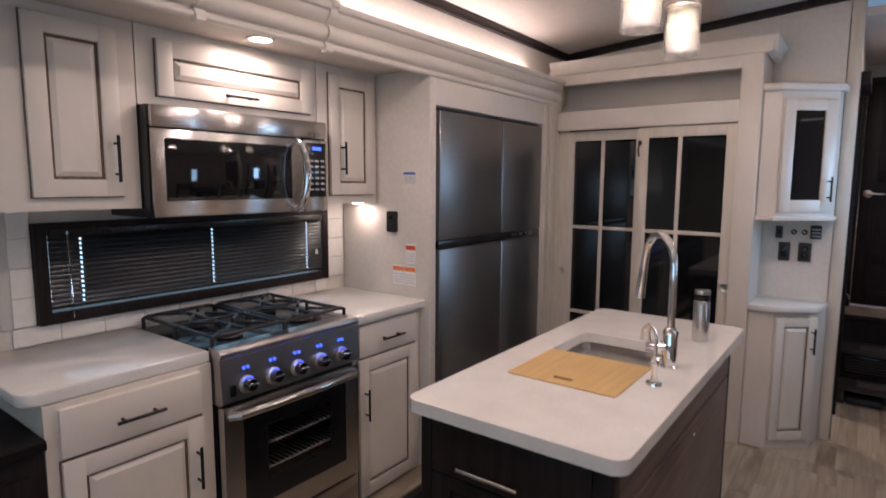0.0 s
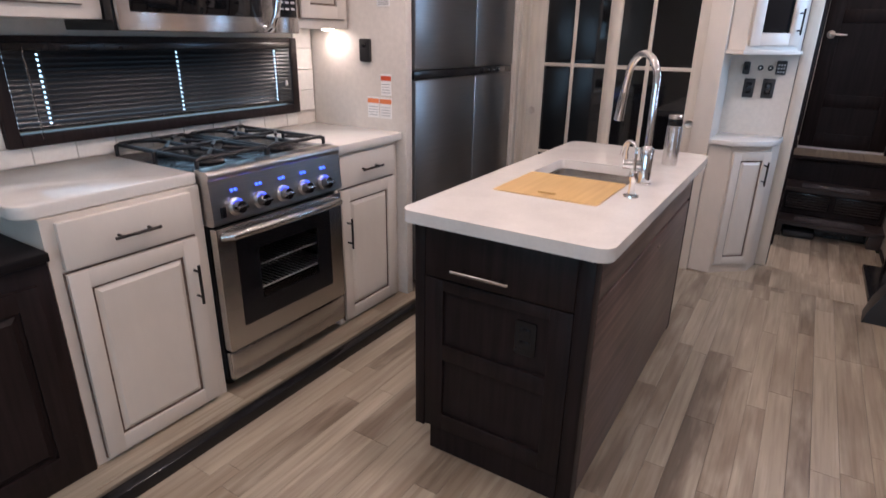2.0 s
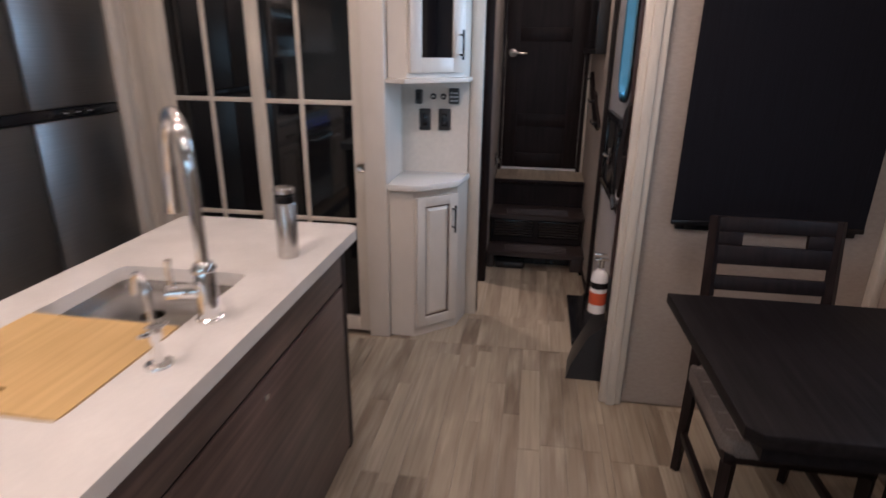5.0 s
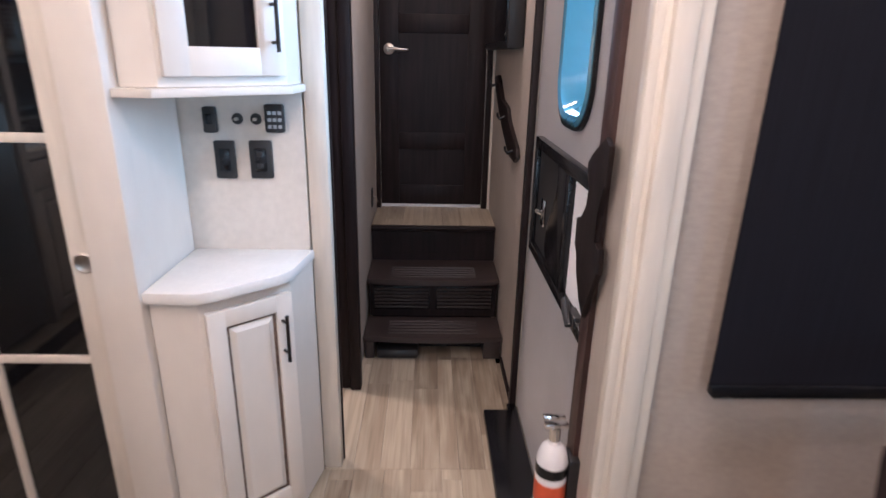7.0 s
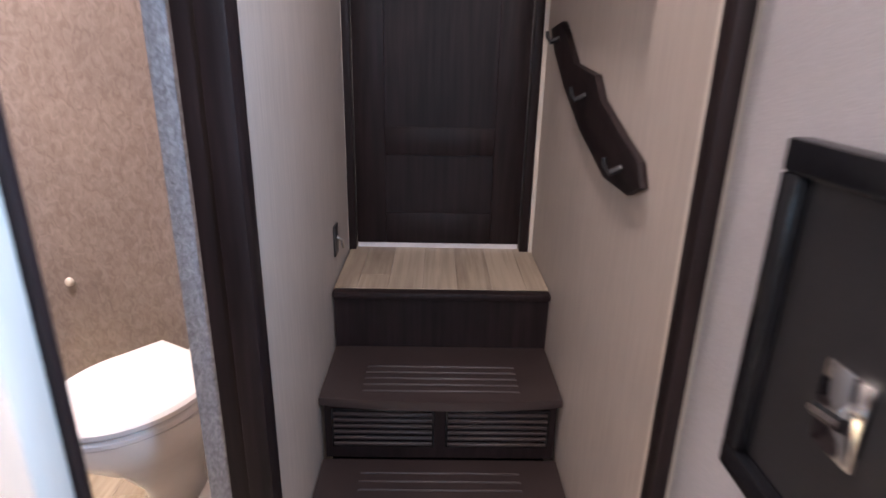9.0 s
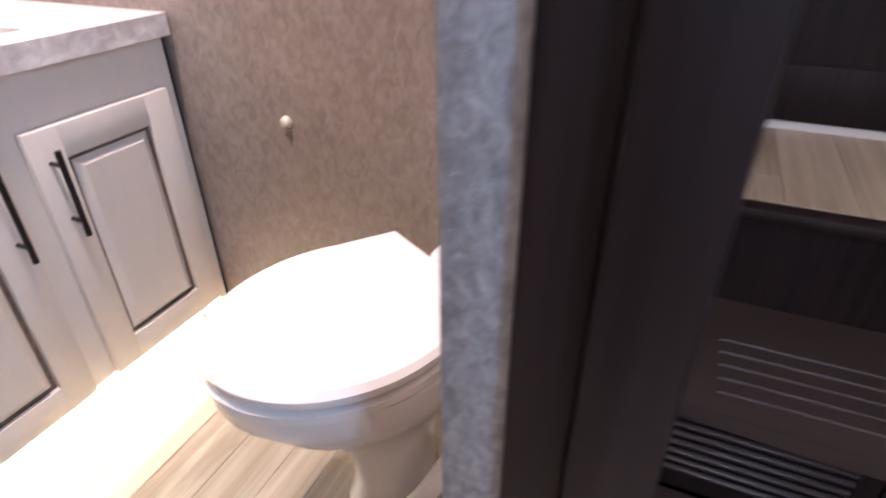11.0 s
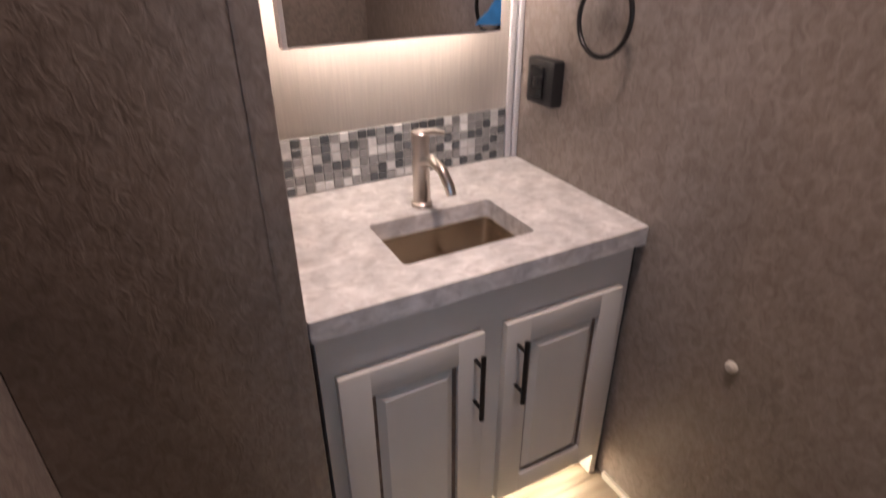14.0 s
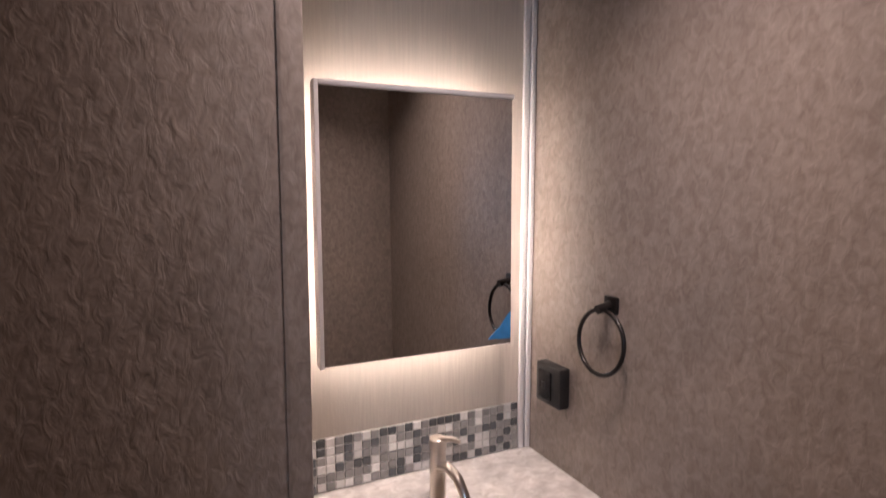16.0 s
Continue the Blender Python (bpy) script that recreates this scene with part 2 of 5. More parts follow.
SCREEN = material("insect_screen", (0.42, 0.405, 0.41), 0.6, grain=0.2, scale=(700, 700, 700), spots=0.08)
# Faint emission stands in for daylight coming through the screen-door panel.
PALEPANE = glowing("daylight_glow_panel", (0.85, 0.80, 0.80), 0.07)
WHITEPANEL = material("white_plastic", (0.74, 0.72, 0.72), 0.4, grain=0.03)
RED = material("red_label", (0.60, 0.09, 0.035), 0.5)
PAPER = material("paper_label", (0.80, 0.79, 0.77), 0.6, grain=0.03)
ORANGE = material("orange_band", (0.75, 0.22, 0.08), 0.6)
BLUEINK = material("blue_band", (0.05, 0.12, 0.40), 0.6)
GREYINK = material("grey_print", (0.42, 0.42, 0.42), 0.7)
OVENGLASS = glassy("oven_glass", (0.92, 0.92, 0.93))
KNOBSTEEL = material("dark_chrome", (0.34, 0.34, 0.35), 0.14, 1.0)
RACKWIRE = material("rack_wire", (0.82, 0.81, 0.80), 0.30, 1.0)
BLUEFILM = material("blue_film", (0.06, 0.28, 0.62), 0.35, grain=0.15, scale=(40, 40, 40))
MIRROR = material("mirror_silver", (0.82, 0.82, 0.80), 0.01, 1.0)
GLASS = glassy("clear_glass")
DARKGLASS = material("dark_glass", (0.006, 0.006, 0.007), 0.05, coat=0.3)
SEEDED = glassy("seeded_glass", (1, 0.97, 0.93), 0.12)
seeds, seed_bump = SEEDED.node_tree.nodes.new("ShaderNodeTexVoronoi"), SEEDED.node_tree.nodes.new("ShaderNodeBump")
seeds.inputs["Scale"].default_value, seed_bump.inputs["Strength"].default_value, seed_bump.inputs["Distance"].default_value = 110, 0.8, 0.004
SEEDED.node_tree.links.new(seeds.outputs["Distance"], seed_bump.inputs["Height"])
SEEDED.node_tree.links.new(seed_bump.outputs[0], SEEDED.node_tree.nodes["Principled BSDF"].inputs["Normal"])
BULB = glowing("bulb_glow", (1.0, 0.82, 0.62), 30)
DISC = glowing("lamp_disc", (1.0, 0.88, 0.74), 14)
LED = glowing("mirror_led", (1.0, 0.85, 0.75), 20)
KICKLED = glowing("kick_led", (1.0, 0.86, 0.66), 46)
BLUELED = glowing("blue_led", (0.04, 0.09, 1.0), 4.0)
DAYPANE = glowing("daylight_pane", (0.50, 0.76, 1.0), 3.2)
# Blue daylight on the dark surround is put into its base colour.
WINBLUE = material("blue_lit_window_frame", (0.06, 0.20, 0.28), 0.12, grain=0.05, coat=0.5)


# ---- mesh helpers ----
def put(bm, verts, m, mi, faces=None):
    if m is not None:
        bmesh.ops.transform(bm, matrix=m, verts=verts)
    for f in {f for v in verts for f in v.link_faces}:
        f.material_index = mi
    return verts


def box(bm, x0, x1, y0, y1, z0, z1, bev=0.0, m=None, mi=0, seg=2):
    r = bmesh.ops.create_cube(bm, size=1.0)["verts"]
    for v in r:
        v.co = Vector(((x0, x1)[v.co.x > 0], (y0, y1)[v.co.y > 0], (z0, z1)[v.co.z > 0]))
    vs = list(r)
    if bev:
        es = list({e for v in r for e in v.link_edges})
        out = bmesh.ops.bevel(bm, geom=es, offset=bev, segments=seg, affect="EDGES", profile=0.5)
        vs = list({v for f in out["faces"] for v in f.verts} | {v for v in r if v.is_valid})
        vs = list({v for a in vs for f in a.link_faces for v in f.verts})
    return put(bm, vs, m, mi)


def cyl(bm, a, b, r0, r1=None, seg=18, m=None, mi=0):
    a, b = Vector(a), Vector(b)
    d = b - a
    mat = Matrix.Translation((a + b) / 2) @ d.to_track_quat("Z", "Y").to_matrix().to_4x4()
    r = bmesh.ops.create_cone(bm, cap_ends=True, segments=seg, radius1=r0, radius2=r0 if r1 is None else r1, depth=d.length)["verts"]
    bmesh.ops.transform(bm, matrix=mat, verts=r)
    return put(bm, r, m, mi)


def tube(bm, pts, r, seg=12, m=None, mi=0, close=False):
    pts = [Vector(p) for p in pts]
    rings, made = [], []
    n = len(pts)
    up = Vector((0, 0, 1))
    side = None
    for i, p in enumerate(pts):
        d = (pts[(i + 1) % n] - pts[i - 1]) if close else (pts[min(i + 1, n - 1)] - pts[max(i - 1, 0)])
        d.normalize()
        if side is None:
            side = d.cross(up if abs(d.z) < 0.95 else Vector((1, 0, 0))).normalized()
        side = (side - d * side.dot(d)).normalized()
        other = d.cross(side)
        rr = r[i] if isinstance(r, (list, tuple)) else r
        ring = [bm.verts.new(p + rr * (math.cos(2 * math.pi * k / seg) * side + math.sin(2 * math.pi * k / seg) * other)) for k in range(seg)]
        rings.append(ring)
        made += ring
    for i in range(n if close else n - 1):
        a, b = rings[i], rings[(i + 1) % n]
        for k in range(seg):
            bm.faces.new((a[k], a[(k + 1) % seg], b[(k + 1) % seg], b[k]))
    if not close:
        bm.faces.new(rings[0][::-1])
        bm.faces.new(rings[-1])
    return put(bm, made, m, mi)


def prism(bm, poly, z0, z1, m=None, mi=0, bev=0.0):
    lo, hi = [bm.verts.new((x, y, z0)) for x, y in poly], [bm.verts.new((x, y, z1)) for x, y in poly]
    n = len(poly)
    fs = [bm.faces.new(lo[::-1]), bm.faces.new(hi)] + [bm.faces.new((lo[i], lo[(i + 1) % n], hi[(i + 1) % n], hi[i])) for i in range(n)]
    vs = lo + hi
    if bev:
        es = list(fs[0].edges) + list(fs[1].edges)
        out = bmesh.ops.bevel(bm, geom=es, offset=bev, segments=2, affect="EDGES", profile=0.5)
        vs = list({v for f in out["faces"] for v in f.verts})
        vs = list({v for a in vs for f in a.link_faces for v in f.verts})
    return put(bm, vs, m, mi)


def rounded(x0, x1, y0, y1, r, n=6):
    """Corner points of a rounded rectangle."""
    out = []
    for cx, cy, a in ((x1 - r, y1 - r, 0), (x0 + r, y1 - r, 90), (x0 + r, y0 + r, 180), (x1 - r, y0 + r, 270)):
        out += [(cx + r * math.cos(radians(a + 90 * k / n)), cy + r * math.sin(radians(a + 90 * k / n))) for k in range(n + 1)]
    return out


def ringslab(bm, outer, hole, z0, z1, m=None, mi=0):
    """A slab with a hole; both outlines have the same number of points."""
    n = len(outer)
    v = [[bm.verts.new((x, y, z)) for x, y in p] for p in (outer, hole) for z in (z0, z1)]
    ol, oh, hl, hh = v
    for i in range(n):
        j = (i + 1) % n
        bm.faces.new((ol[i], ol[j], oh[j], oh[i]))
        bm.faces.new((hl[j], hl[i], hh[i], hh[j]))
        bm.faces.new((oh[i], oh[j], hh[j], hh[i]))
        bm.faces.new((ol[j], ol[i], hl[i], hl[j]))
    return put(bm, ol + oh + hl + hh, m, mi)


def lathe(bm, prof, centre, seg=28, m=None, mi=0):
    rings = [[bm.verts.new((centre[0] + r * math.cos(2 * math.pi * k / seg), centre[1] + r * math.sin(2 * math.pi * k / seg), centre[2] + z))
              for k in range(seg)] for r, z in prof]
    for a, b in zip(rings, rings[1:]):
        for k in range(seg):
            bm.faces.new((a[k], a[(k + 1) % seg], b[(k + 1) % seg], b[k]))
    bm.faces.new(rings[0][::-1])
    bm.faces.new(rings[-1])
    return put(bm, [v for r in rings for v in r], m, mi)


def loft(bm, rings, m=None, mi=0):
    """A skin over outlines of equal length, each a list of (x, y, z)."""
    vs = [[bm.verts.new(p) for p in r] for r in rings]
    n = len(vs[0])
    for a, b in zip(vs, vs[1:]):
        for k in range(n):
            bm.faces.new((a[k], a[(k + 1) % n], b[(k + 1) % n], b[k]))
    bm.faces.new(vs[0][::-1])
    bm.faces.new(vs[-1])
    return put(bm, [v for r in vs for v in r], m, mi)


def meshed(name, bm, mats):
    bmesh.ops.recalc_face_normals(bm, faces=bm.faces)
    me = bpy.data.meshes.new(name)
    area = {f: f.calc_area() for f in bm.faces}
    for f in bm.faces:
        f.smooth = any(area[g] > area[f] / 8 for e in f.edges for g in e.link_faces if g is not f)
    bm.to_mesh(me)
    bm.free()
    me.set_sharp_from_angle(angle=radians(32))
    for mt in (mats if isinstance(mats, list) else [mats]):
        me.materials.append(mt)
    return me


BASE = {}


def thing(name, at, label, category, group="", kind=""):
    """An Empty at the thing's base."""
    e = new(name)
    e.location = at
    e.empty_display_size = 0.05
    BASE[e] = Vector(at)
    return tagged(e, label, category, group, kind)


def part(name, bm, mats, parent, label=""):
    """Links a bmesh, in world places, as one mesh under a thing or a part."""
    base = BASE[parent]
    bmesh.ops.translate(bm, vec=-base, verts=bm.verts)
    ob = new(name, meshed(name, bm, mats))
    ob.parent = parent
    BASE[ob] = base
    return tagged(ob, label)


def solid(name, bm, mats, label="", category="", group="", kind=""):
    """A thing or piece of the setting that is one mesh."""
    ob = new(name, meshed(name, bm, mats))
    BASE[ob] = Vector((0, 0, 0))
    return tagged(ob, label, category, group, kind)


def structure(name, boxes, mats, label="", category=""):
    bm = bmesh.new()
    for b in boxes:
        box(bm, *b)
    return solid(name, bm, mats, label, category, kind="structure")


def one(fn, *a, **k):
    bm = bmesh.new()
    fn(bm, *a, **k)
    return bm


def frustum(bm, x0, x1, z0, z1, ya, yb, inset, m=None, mi=0):
    """A raised panel: wide at depth ya, narrower by inset at depth yb."""
    a = [bm.verts.new(p) for p in ((x0, ya, z0), (x1, ya, z0), (x1, ya, z1), (x0, ya, z1))]
    i = inset
    b = [bm.verts.new(p) for p in ((x0 + i, yb, z0 + i), (x1 - i, yb, z0 + i), (x1 - i, yb, z1 - i), (x0 + i, yb, z1 - i))]
    bm.faces.new(b)
    for k in range(4):
        bm.faces.new((a[k], a[(k + 1) % 4], b[(k + 1) % 4], b[k]))
    return put(bm, a + b, m, mi)


def bar_pull(parent, m, u, v, length, upright, mats=None, off=0.022):
    """A bar handle with two posts on a face; u, v is its middle."""
    bm = bmesh.new()
    h = length / 2
    a, b = ((u, -off - 0.03, v - h), (u, -off - 0.03, v + h)) if upright else ((u - h, -off - 0.03, v), (u + h, -off - 0.03, v))
    cyl(bm, a, b, 0.0055, m=m, seg=12)
    for s in (-0.66, 0.66):
        p = (u, -off + 0.006, v + s * h) if upright else (u + s * h, -off + 0.006, v)
        q = (u, -off - 0.03, v + s * h) if upright else (u + s * h, -off - 0.03, v)
        cyl(bm, p, q, 0.0045, m=m, seg=10)
    return part("handle", bm, mats or PULL, parent)


def cabinet_door(parent, m, w, h, stile=0.058, handle=None, name="door", mats=None, flat=False):
    """A raised-panel door on a face matrix m: x along the face, z up, outwards is -y."""
    mt = mats or CREAM
    bm = bmesh.new()
    if flat:
        box(bm, 0, w, -0.02, 0, 0, h, 0.004, m)
    else:
        s, t = stile, 0.021
        box(bm, 0.0015, w - 0.0015, -0.0085, 0, 0.0015, h - 0.0015, 0, m)
    d = part(name, bm, mt, parent)
    if not flat:
        for x0, x1, z0, z1, nm in ((0, s, 0, h, "stile"), (w - s, w, 0, h, "stile"), (s, w - s, 0, s, "rail"), (s, w - s, h - s, h, "rail")):
            part(nm, one(box, x0 - (0.0 if nm == "stile" else 0.001), x1 + (0.0 if nm == "stile" else 0.001), -t, -0.0005, z0, z1, 0.0008, m), mt, d)
        part("glaze_line", one(box, s - 0.004, w - s + 0.004, -0.0105, -0.002, s - 0.004, h - s + 0.004, 0, m), GLAZE if mt is CREAM else mt, d, "dark glazed groove")
        part("panel", one(frustum, s + 0.007, w - s - 0.007, s + 0.007, h - s - 0.007, -0.0085, -0.0205, 0.019, m), mt, d)
    if handle:
        bar_pull(d, m, *handle)
    return d


def face_x(x, y, z):
    return pose(x, y, z, 0, 0, 90)

# ---- structure ----
W = 0.05
structure("floor", [(-1.80, 1.60, -3.2, 4.0, -0.10, -0.006), (-1.70, -0.12, 3.2, 4.46, -0.12, -0.0065)], SUBFLOOR, "dark joints under wood-look vinyl planks", "floor")
structure("slide_floor", [(-2.45, -1.712, -3.2, 2.85, -0.05, 0.046)], SUBFLOOR, "raised slide-out floor with wood-look planks", "floor")
structure("slide_edge", [(-1.71, -1.66, -3.2, 2.70, -0.005, 0.045, 0.008)], BLACK, "black rubber edge strip of the slide-out floor", "trim")
structure("wall_west", [(-2.47, -2.41, -3.2, -0.093, 0.045, 2.14), (-2.47, -2.41, 1.284, 2.90, 0.045, 2.14),
                        (-2.47, -2.41, -0.093, 1.284, 0.045, 1.03), (-2.47, -2.41, -0.093, 1.284, 1.405, 2.14)], CREAMWALL, "cream kitchen wall", "wall")
structure("wall_upper_west", [(-1.96, -1.90, -3.2, 3.22, 2.13, 2.62)], CREAMWALL, "cream wall above the slide-out", "wall")
structure("soffit_ceiling", [(-2.47, -1.7985, -3.2, 2.86, 2.12, 2.125)], CEIL, "smooth cream slide-out ceiling", "ceiling")
structure("wall_north", [(-2.47, -0.17, 3.225, 3.265, 0, 2.72)], CREAMWALL, "cream end wall above the pantry", "wall")
structure("wall_end_panel", [(-0.165, -0.10, 3.228, 3.272, 0, 2.72, 0.006)], TRIM, "cream wall end beside the bathroom doorway", "trim")
structure("wall_hall_west", [(-0.174, -0.11, 3.80, 4.93, 0, 2.72)], HALLPAPER, "pale striped hallway wall", "wall")
structure("wall_bath_east", [(-0.222, -0.176, 3.79, 4.448, 0, 2.72)], WALLPAPER, "taupe textured bathroom wall", "wall")
structure("wall_bath_jamb", [(-0.2225, -0.177, 3.768, 3.789, 0, 2.6, 0.004)], JAMB, "grey textured jamb of the bathroom doorway", "trim")
structure("wall_doorway_head", [(-0.165, -0.112, 3.273, 3.80, 2.12, 2.72)], HALLPAPER, "pale wall above the bathroom doorway", "wall")
structure("wall_bath_north", [(-1.75, -0.17, 4.45, 4.50, 0, 2.72)], WALLPAPER, "taupe textured bathroom wall", "wall")
structure("wall_bath_south", [(-1.75, -0.17, 3.2655, 3.275, 0, 2.72)], WALLPAPER, "taupe textured bathroom wall", "wall")
structure("wall_bath_west", [(-1.74, -1.6805, 3.2755, 4.45, 0, 2.72)], HALLPAPER, "pale linen-patterned wall behind the mirror", "wall")
structure("wall_bath_alcove", [(-1.68, -1.14, 3.2755, 3.678, 0, 2.72, 0.004)], WALLPAPER, "taupe textured wall beside the vanity", "wall")
structure("ceiling_bath", [(-1.75, -0.175, 3.2755, 4.449, 2.46, 2.52)], CEIL, "flat cream bathroom ceiling", "ceiling")
structure("wall_hall_east", [(0.59, 0.65, 3.62, 4.93, 0, 2.72), (0.59, 0.65, 2.45, 2.68, 0, 2.72), (0.59, 0.65, 2.68, 3.62, 2.02, 2.72)], HALLPAPER, "pale striped hallway wall", "wall")
structure("wall_hall_end", [(-0.17, -0.10, 4.932, 4.99, 0, 2.72), (0.555, 0.65, 4.932, 4.99, 0, 2.72), (-0.10, 0.555, 4.932, 4.99, 2.38, 2.72)], HALLPAPER, "pale wall round the bedroom door", "wall")
structure("wall_dinette", [(0.651, 1.60, 2.45, 2.50, 0, 2.72)], BEIGEPAPER, "taupe dinette wall", "wall")
structure("wall_east", [(1.56, 1.62, -3.2, 1.28, 0, 2.72), (1.56, 1.62, 1.5, 2.45, 0, 2.72), (1.56, 1.62, 1.28, 1.5, 0, 1.05), (1.56, 1.62, 1.28, 1.5, 1.75, 2.72)], BEIGEPAPER, "taupe side wall", "wall")
structure("wall_south", [(-2.47, 1.62, -3.26, -3.2, 0, 2.72)], CREAMWALL, "cream wall of the living area", "wall")
bm = bmesh.new()
for x0, x1, za, zb in ((-1.96, -0.15, 2.50, 2.64), (-0.15, 1.62, 2.64, 2.50)):
    vs = [bm.verts.new(p) for p in ((x0, -3.2, za), (x1, -3.2, zb), (x1, 3.26, zb), (x0, 3.26, za))]
    up = [bm.verts.new(v.co + Vector((0, 0, 0.05))) for v in vs]
    bm.faces.new(vs), bm.faces.new(up[::-1])
    for i in range(4):
        bm.faces.new((vs[i], vs[(i + 1) % 4], up[(i + 1) % 4], up[i]))
box(bm, -0.17, 0.65, 3.26, 4.99, 2.5, 2.55)
solid("ceiling", bm, CEIL, "pale vaulted ceiling panels", "ceiling", kind="structure")
bm = bmesh.new()
box(bm, -1.90, -1.865, -3.1, 3.22, 2.455, 2.505, 0.006)
solid("trim_ceiling_west", bm, DARKWOOD, "dark wood ceiling trim", "trim", kind="structure")
bm = bmesh.new()
box(bm, 0, 1.78, 3.19, 3.223, -0.05, 0, 0.006, m=Matrix.Translation((-1.87, 0, 2.505)) @ pose(0, 0, 0, 0, -4.6, 0))
solid("trim_ceiling_north", bm, DARKWOOD, "dark wood ceiling trim", "trim", kind="structure")
structure("trim_bath_corner", [(-1.678, -1.664, 4.432, 4.448, 0.80, 2.46, 0.003), (-1.679, -1.668, 4.41, 4.428, 0.80, 2.46, 0.003)], WHITEPANEL, "white corner strip beside the mirror", "trim")
structure("trim_bath_seam", [(-1.1395, -1.1385, 3.640, 3.645, 0.0, 2.46)], WALLPAPER, "taupe seam strip on the textured wall", "trim")
structure("trim_bath_base", [(-1.14, -0.27, 4.438, 4.449, 0, 0.022, 0.003)], TRIM, "pale base strip in the bathroom", "baseboard")
structure("trim_hall_base", [(0.578, 0.589, 3.66, 4.0, 0, 0.03, 0.003)], DARKWOOD, "dark base strip in the hallway", "baseboard")
bm = bmesh.new()
for i, (a, b, d) in enumerate(((0.552, 0.578, 0.018), (0.578, 0.618, 0.0), (0.618, 0.645, 0.012))):
    box(bm, a, b, 2.405 + d, 2.452, 0, 2.6, 0.006)
box(bm, 0.568, 0.589, 2.42, 2.50, 0, 2.6, 0.006)
solid("trim_slide_post", bm, TRIM, "cream stepped trim at the dinette slide-out", "trim", kind="structure")
structure("trim_dinette_corner", [(1.525, 1.56, 2.40, 2.45, 0, 2.6, 0.006)], TRIM, "cream corner trim in the dinette", "trim")

# slide-out valance: long stepped crown with two joint brackets
valance = thing("valance", (-1.80, 0, 2.08), "cream stepped crown moulding along the slide-out", "moulding", kind="structure")
bm = bmesh.new()
prof = [(-1.86, 2.127), (-1.798, 2.127), (-1.798, 2.078), (-1.772, 2.078), (-1.766, 2.084), (-1.766, 2.094), (-1.774, 2.10), (-1.774, 2.107)]
prof += [(-1.774 + 0.030 * math.sin(radians(a)), 2.140 - 0.033 * math.cos(radians(a))) for a in range(0, 181, 20)]
prof += [(-1.774, 2.176), (-1.766, 2.179), (-1.752, 2.188), (-1.742, 2.200), (-1.737, 2.212), (-1.737, 2.219), (-1.722, 2.224), (-1.718, 2.231), (-1.718, 2.245), (-1.724, 2.25), (-1.86, 2.25)]
loft(bm, [[(x, y, z) for x, z in prof] for y in (-3.1, 2.84)])
part("moulding", bm, CREAM, valance)
for y in (0.20, 0.74):
    bm = bmesh.new()
    loft(bm, [[(x + (0.012 if x > -1.85 else 0), yy, z + (0.008 if z > 2.2 else -0.012 if z < 2.1 else 0)) for x, z in prof] for yy in (y, y + 0.035)])
    part("bracket", bm, CREAM, valance)

# ---- kitchen base cabinets ----
FX = -1.84


def base_cabinet(y0, y1, dy0, dy1, label):
    c = thing("base_cabinet", (-2.1, (y0 + y1) / 2, 0.046), label, "cabinet", "kitchen base cabinets")
    bm = bmesh.new()
    box(bm, -2.405, FX, y0, y1, 0.05, 0.917)
    part("body", bm, CREAM, c)
    m = face_x(FX, dy0, 0)
    w = dy1 - dy0
    cabinet_door(c, m @ Matrix.Translation((0, 0, 0.752)), w, 0.15, handle=(w / 2, 0.07, 0.15, False), name="drawer", flat=True)
    part("reveal", one(box, -0.004, w + 0.004, -0.006, 0.0, 0.066, 0.744, 0, m), GLAZE, c)
    cabinet_door(c, m @ Matrix.Translation((0, 0, 0.07)), w, 0.67, handle=((w - 0.03), 0.50, 0.15, True) if y0 < 0 else (0.03, 0.46, 0.15, True))
    return c


base_cabinet(-0.27, 0.247, -0.235, 0.20, "cream glazed base cabinet with drawer and door")
base_cabinet(0.935, 1.418, 0.965, 1.375, "cream glazed base cabinet beside the stove")

dark = thing("dark_cabinet", (-2.1, -0.9, 0.046), "espresso wood low cabinet beside the counter", "cabinet")
part("body", one(box, -2.405, -1.83, -1.9, -0.275, 0.05, 0.80, 0.004), DARKWOOD, dark)
part("top", one(box, -2.405, -1.81, -1.9, -0.272, 0.80, 0.83, 0.006), TABLEWOOD, dark)
for y0, y1 in ((-1.05, -0.32), (-1.86, -1.09)):
    cabinet_door(dark, face_x(-1.83, y0, 0.12), y1 - y0, 0.62, mats=DARKWOOD)

bm = bmesh.new()
prism(bm, [(-2.405, 0.247), (-2.405, -0.32)] + [(-1.90 + 0.05 * math.cos(a), -0.27 + 0.05 * math.sin(a)) for a in [radians(d) for d in range(-90, 1, 15)]] + [(-1.85, 0.247)], 0.92, 0.96, bev=0.006)
solid("counter", bm, QUARTZ, "white speckled quartz counter beside the stove", "countertop", "kitchen counters")
bm = bmesh.new()
prism(bm, [(-2.405, 1.417), (-2.405, 0.935), (-1.80, 0.935), (-1.80, 1.417)], 0.92, 0.96, bev=0.006)
solid("counter", bm, QUARTZ, "white quartz counter between stove and fridge", "countertop", "kitchen counters")

# ---- stove ----
S0, S1, SF = 0.255, 0.928, -1.83
stove = thing("stove", (-2.1, 0.59, 0.05), "stainless steel gas range with blue-lit knobs", "stove")
bm = bmesh.new()
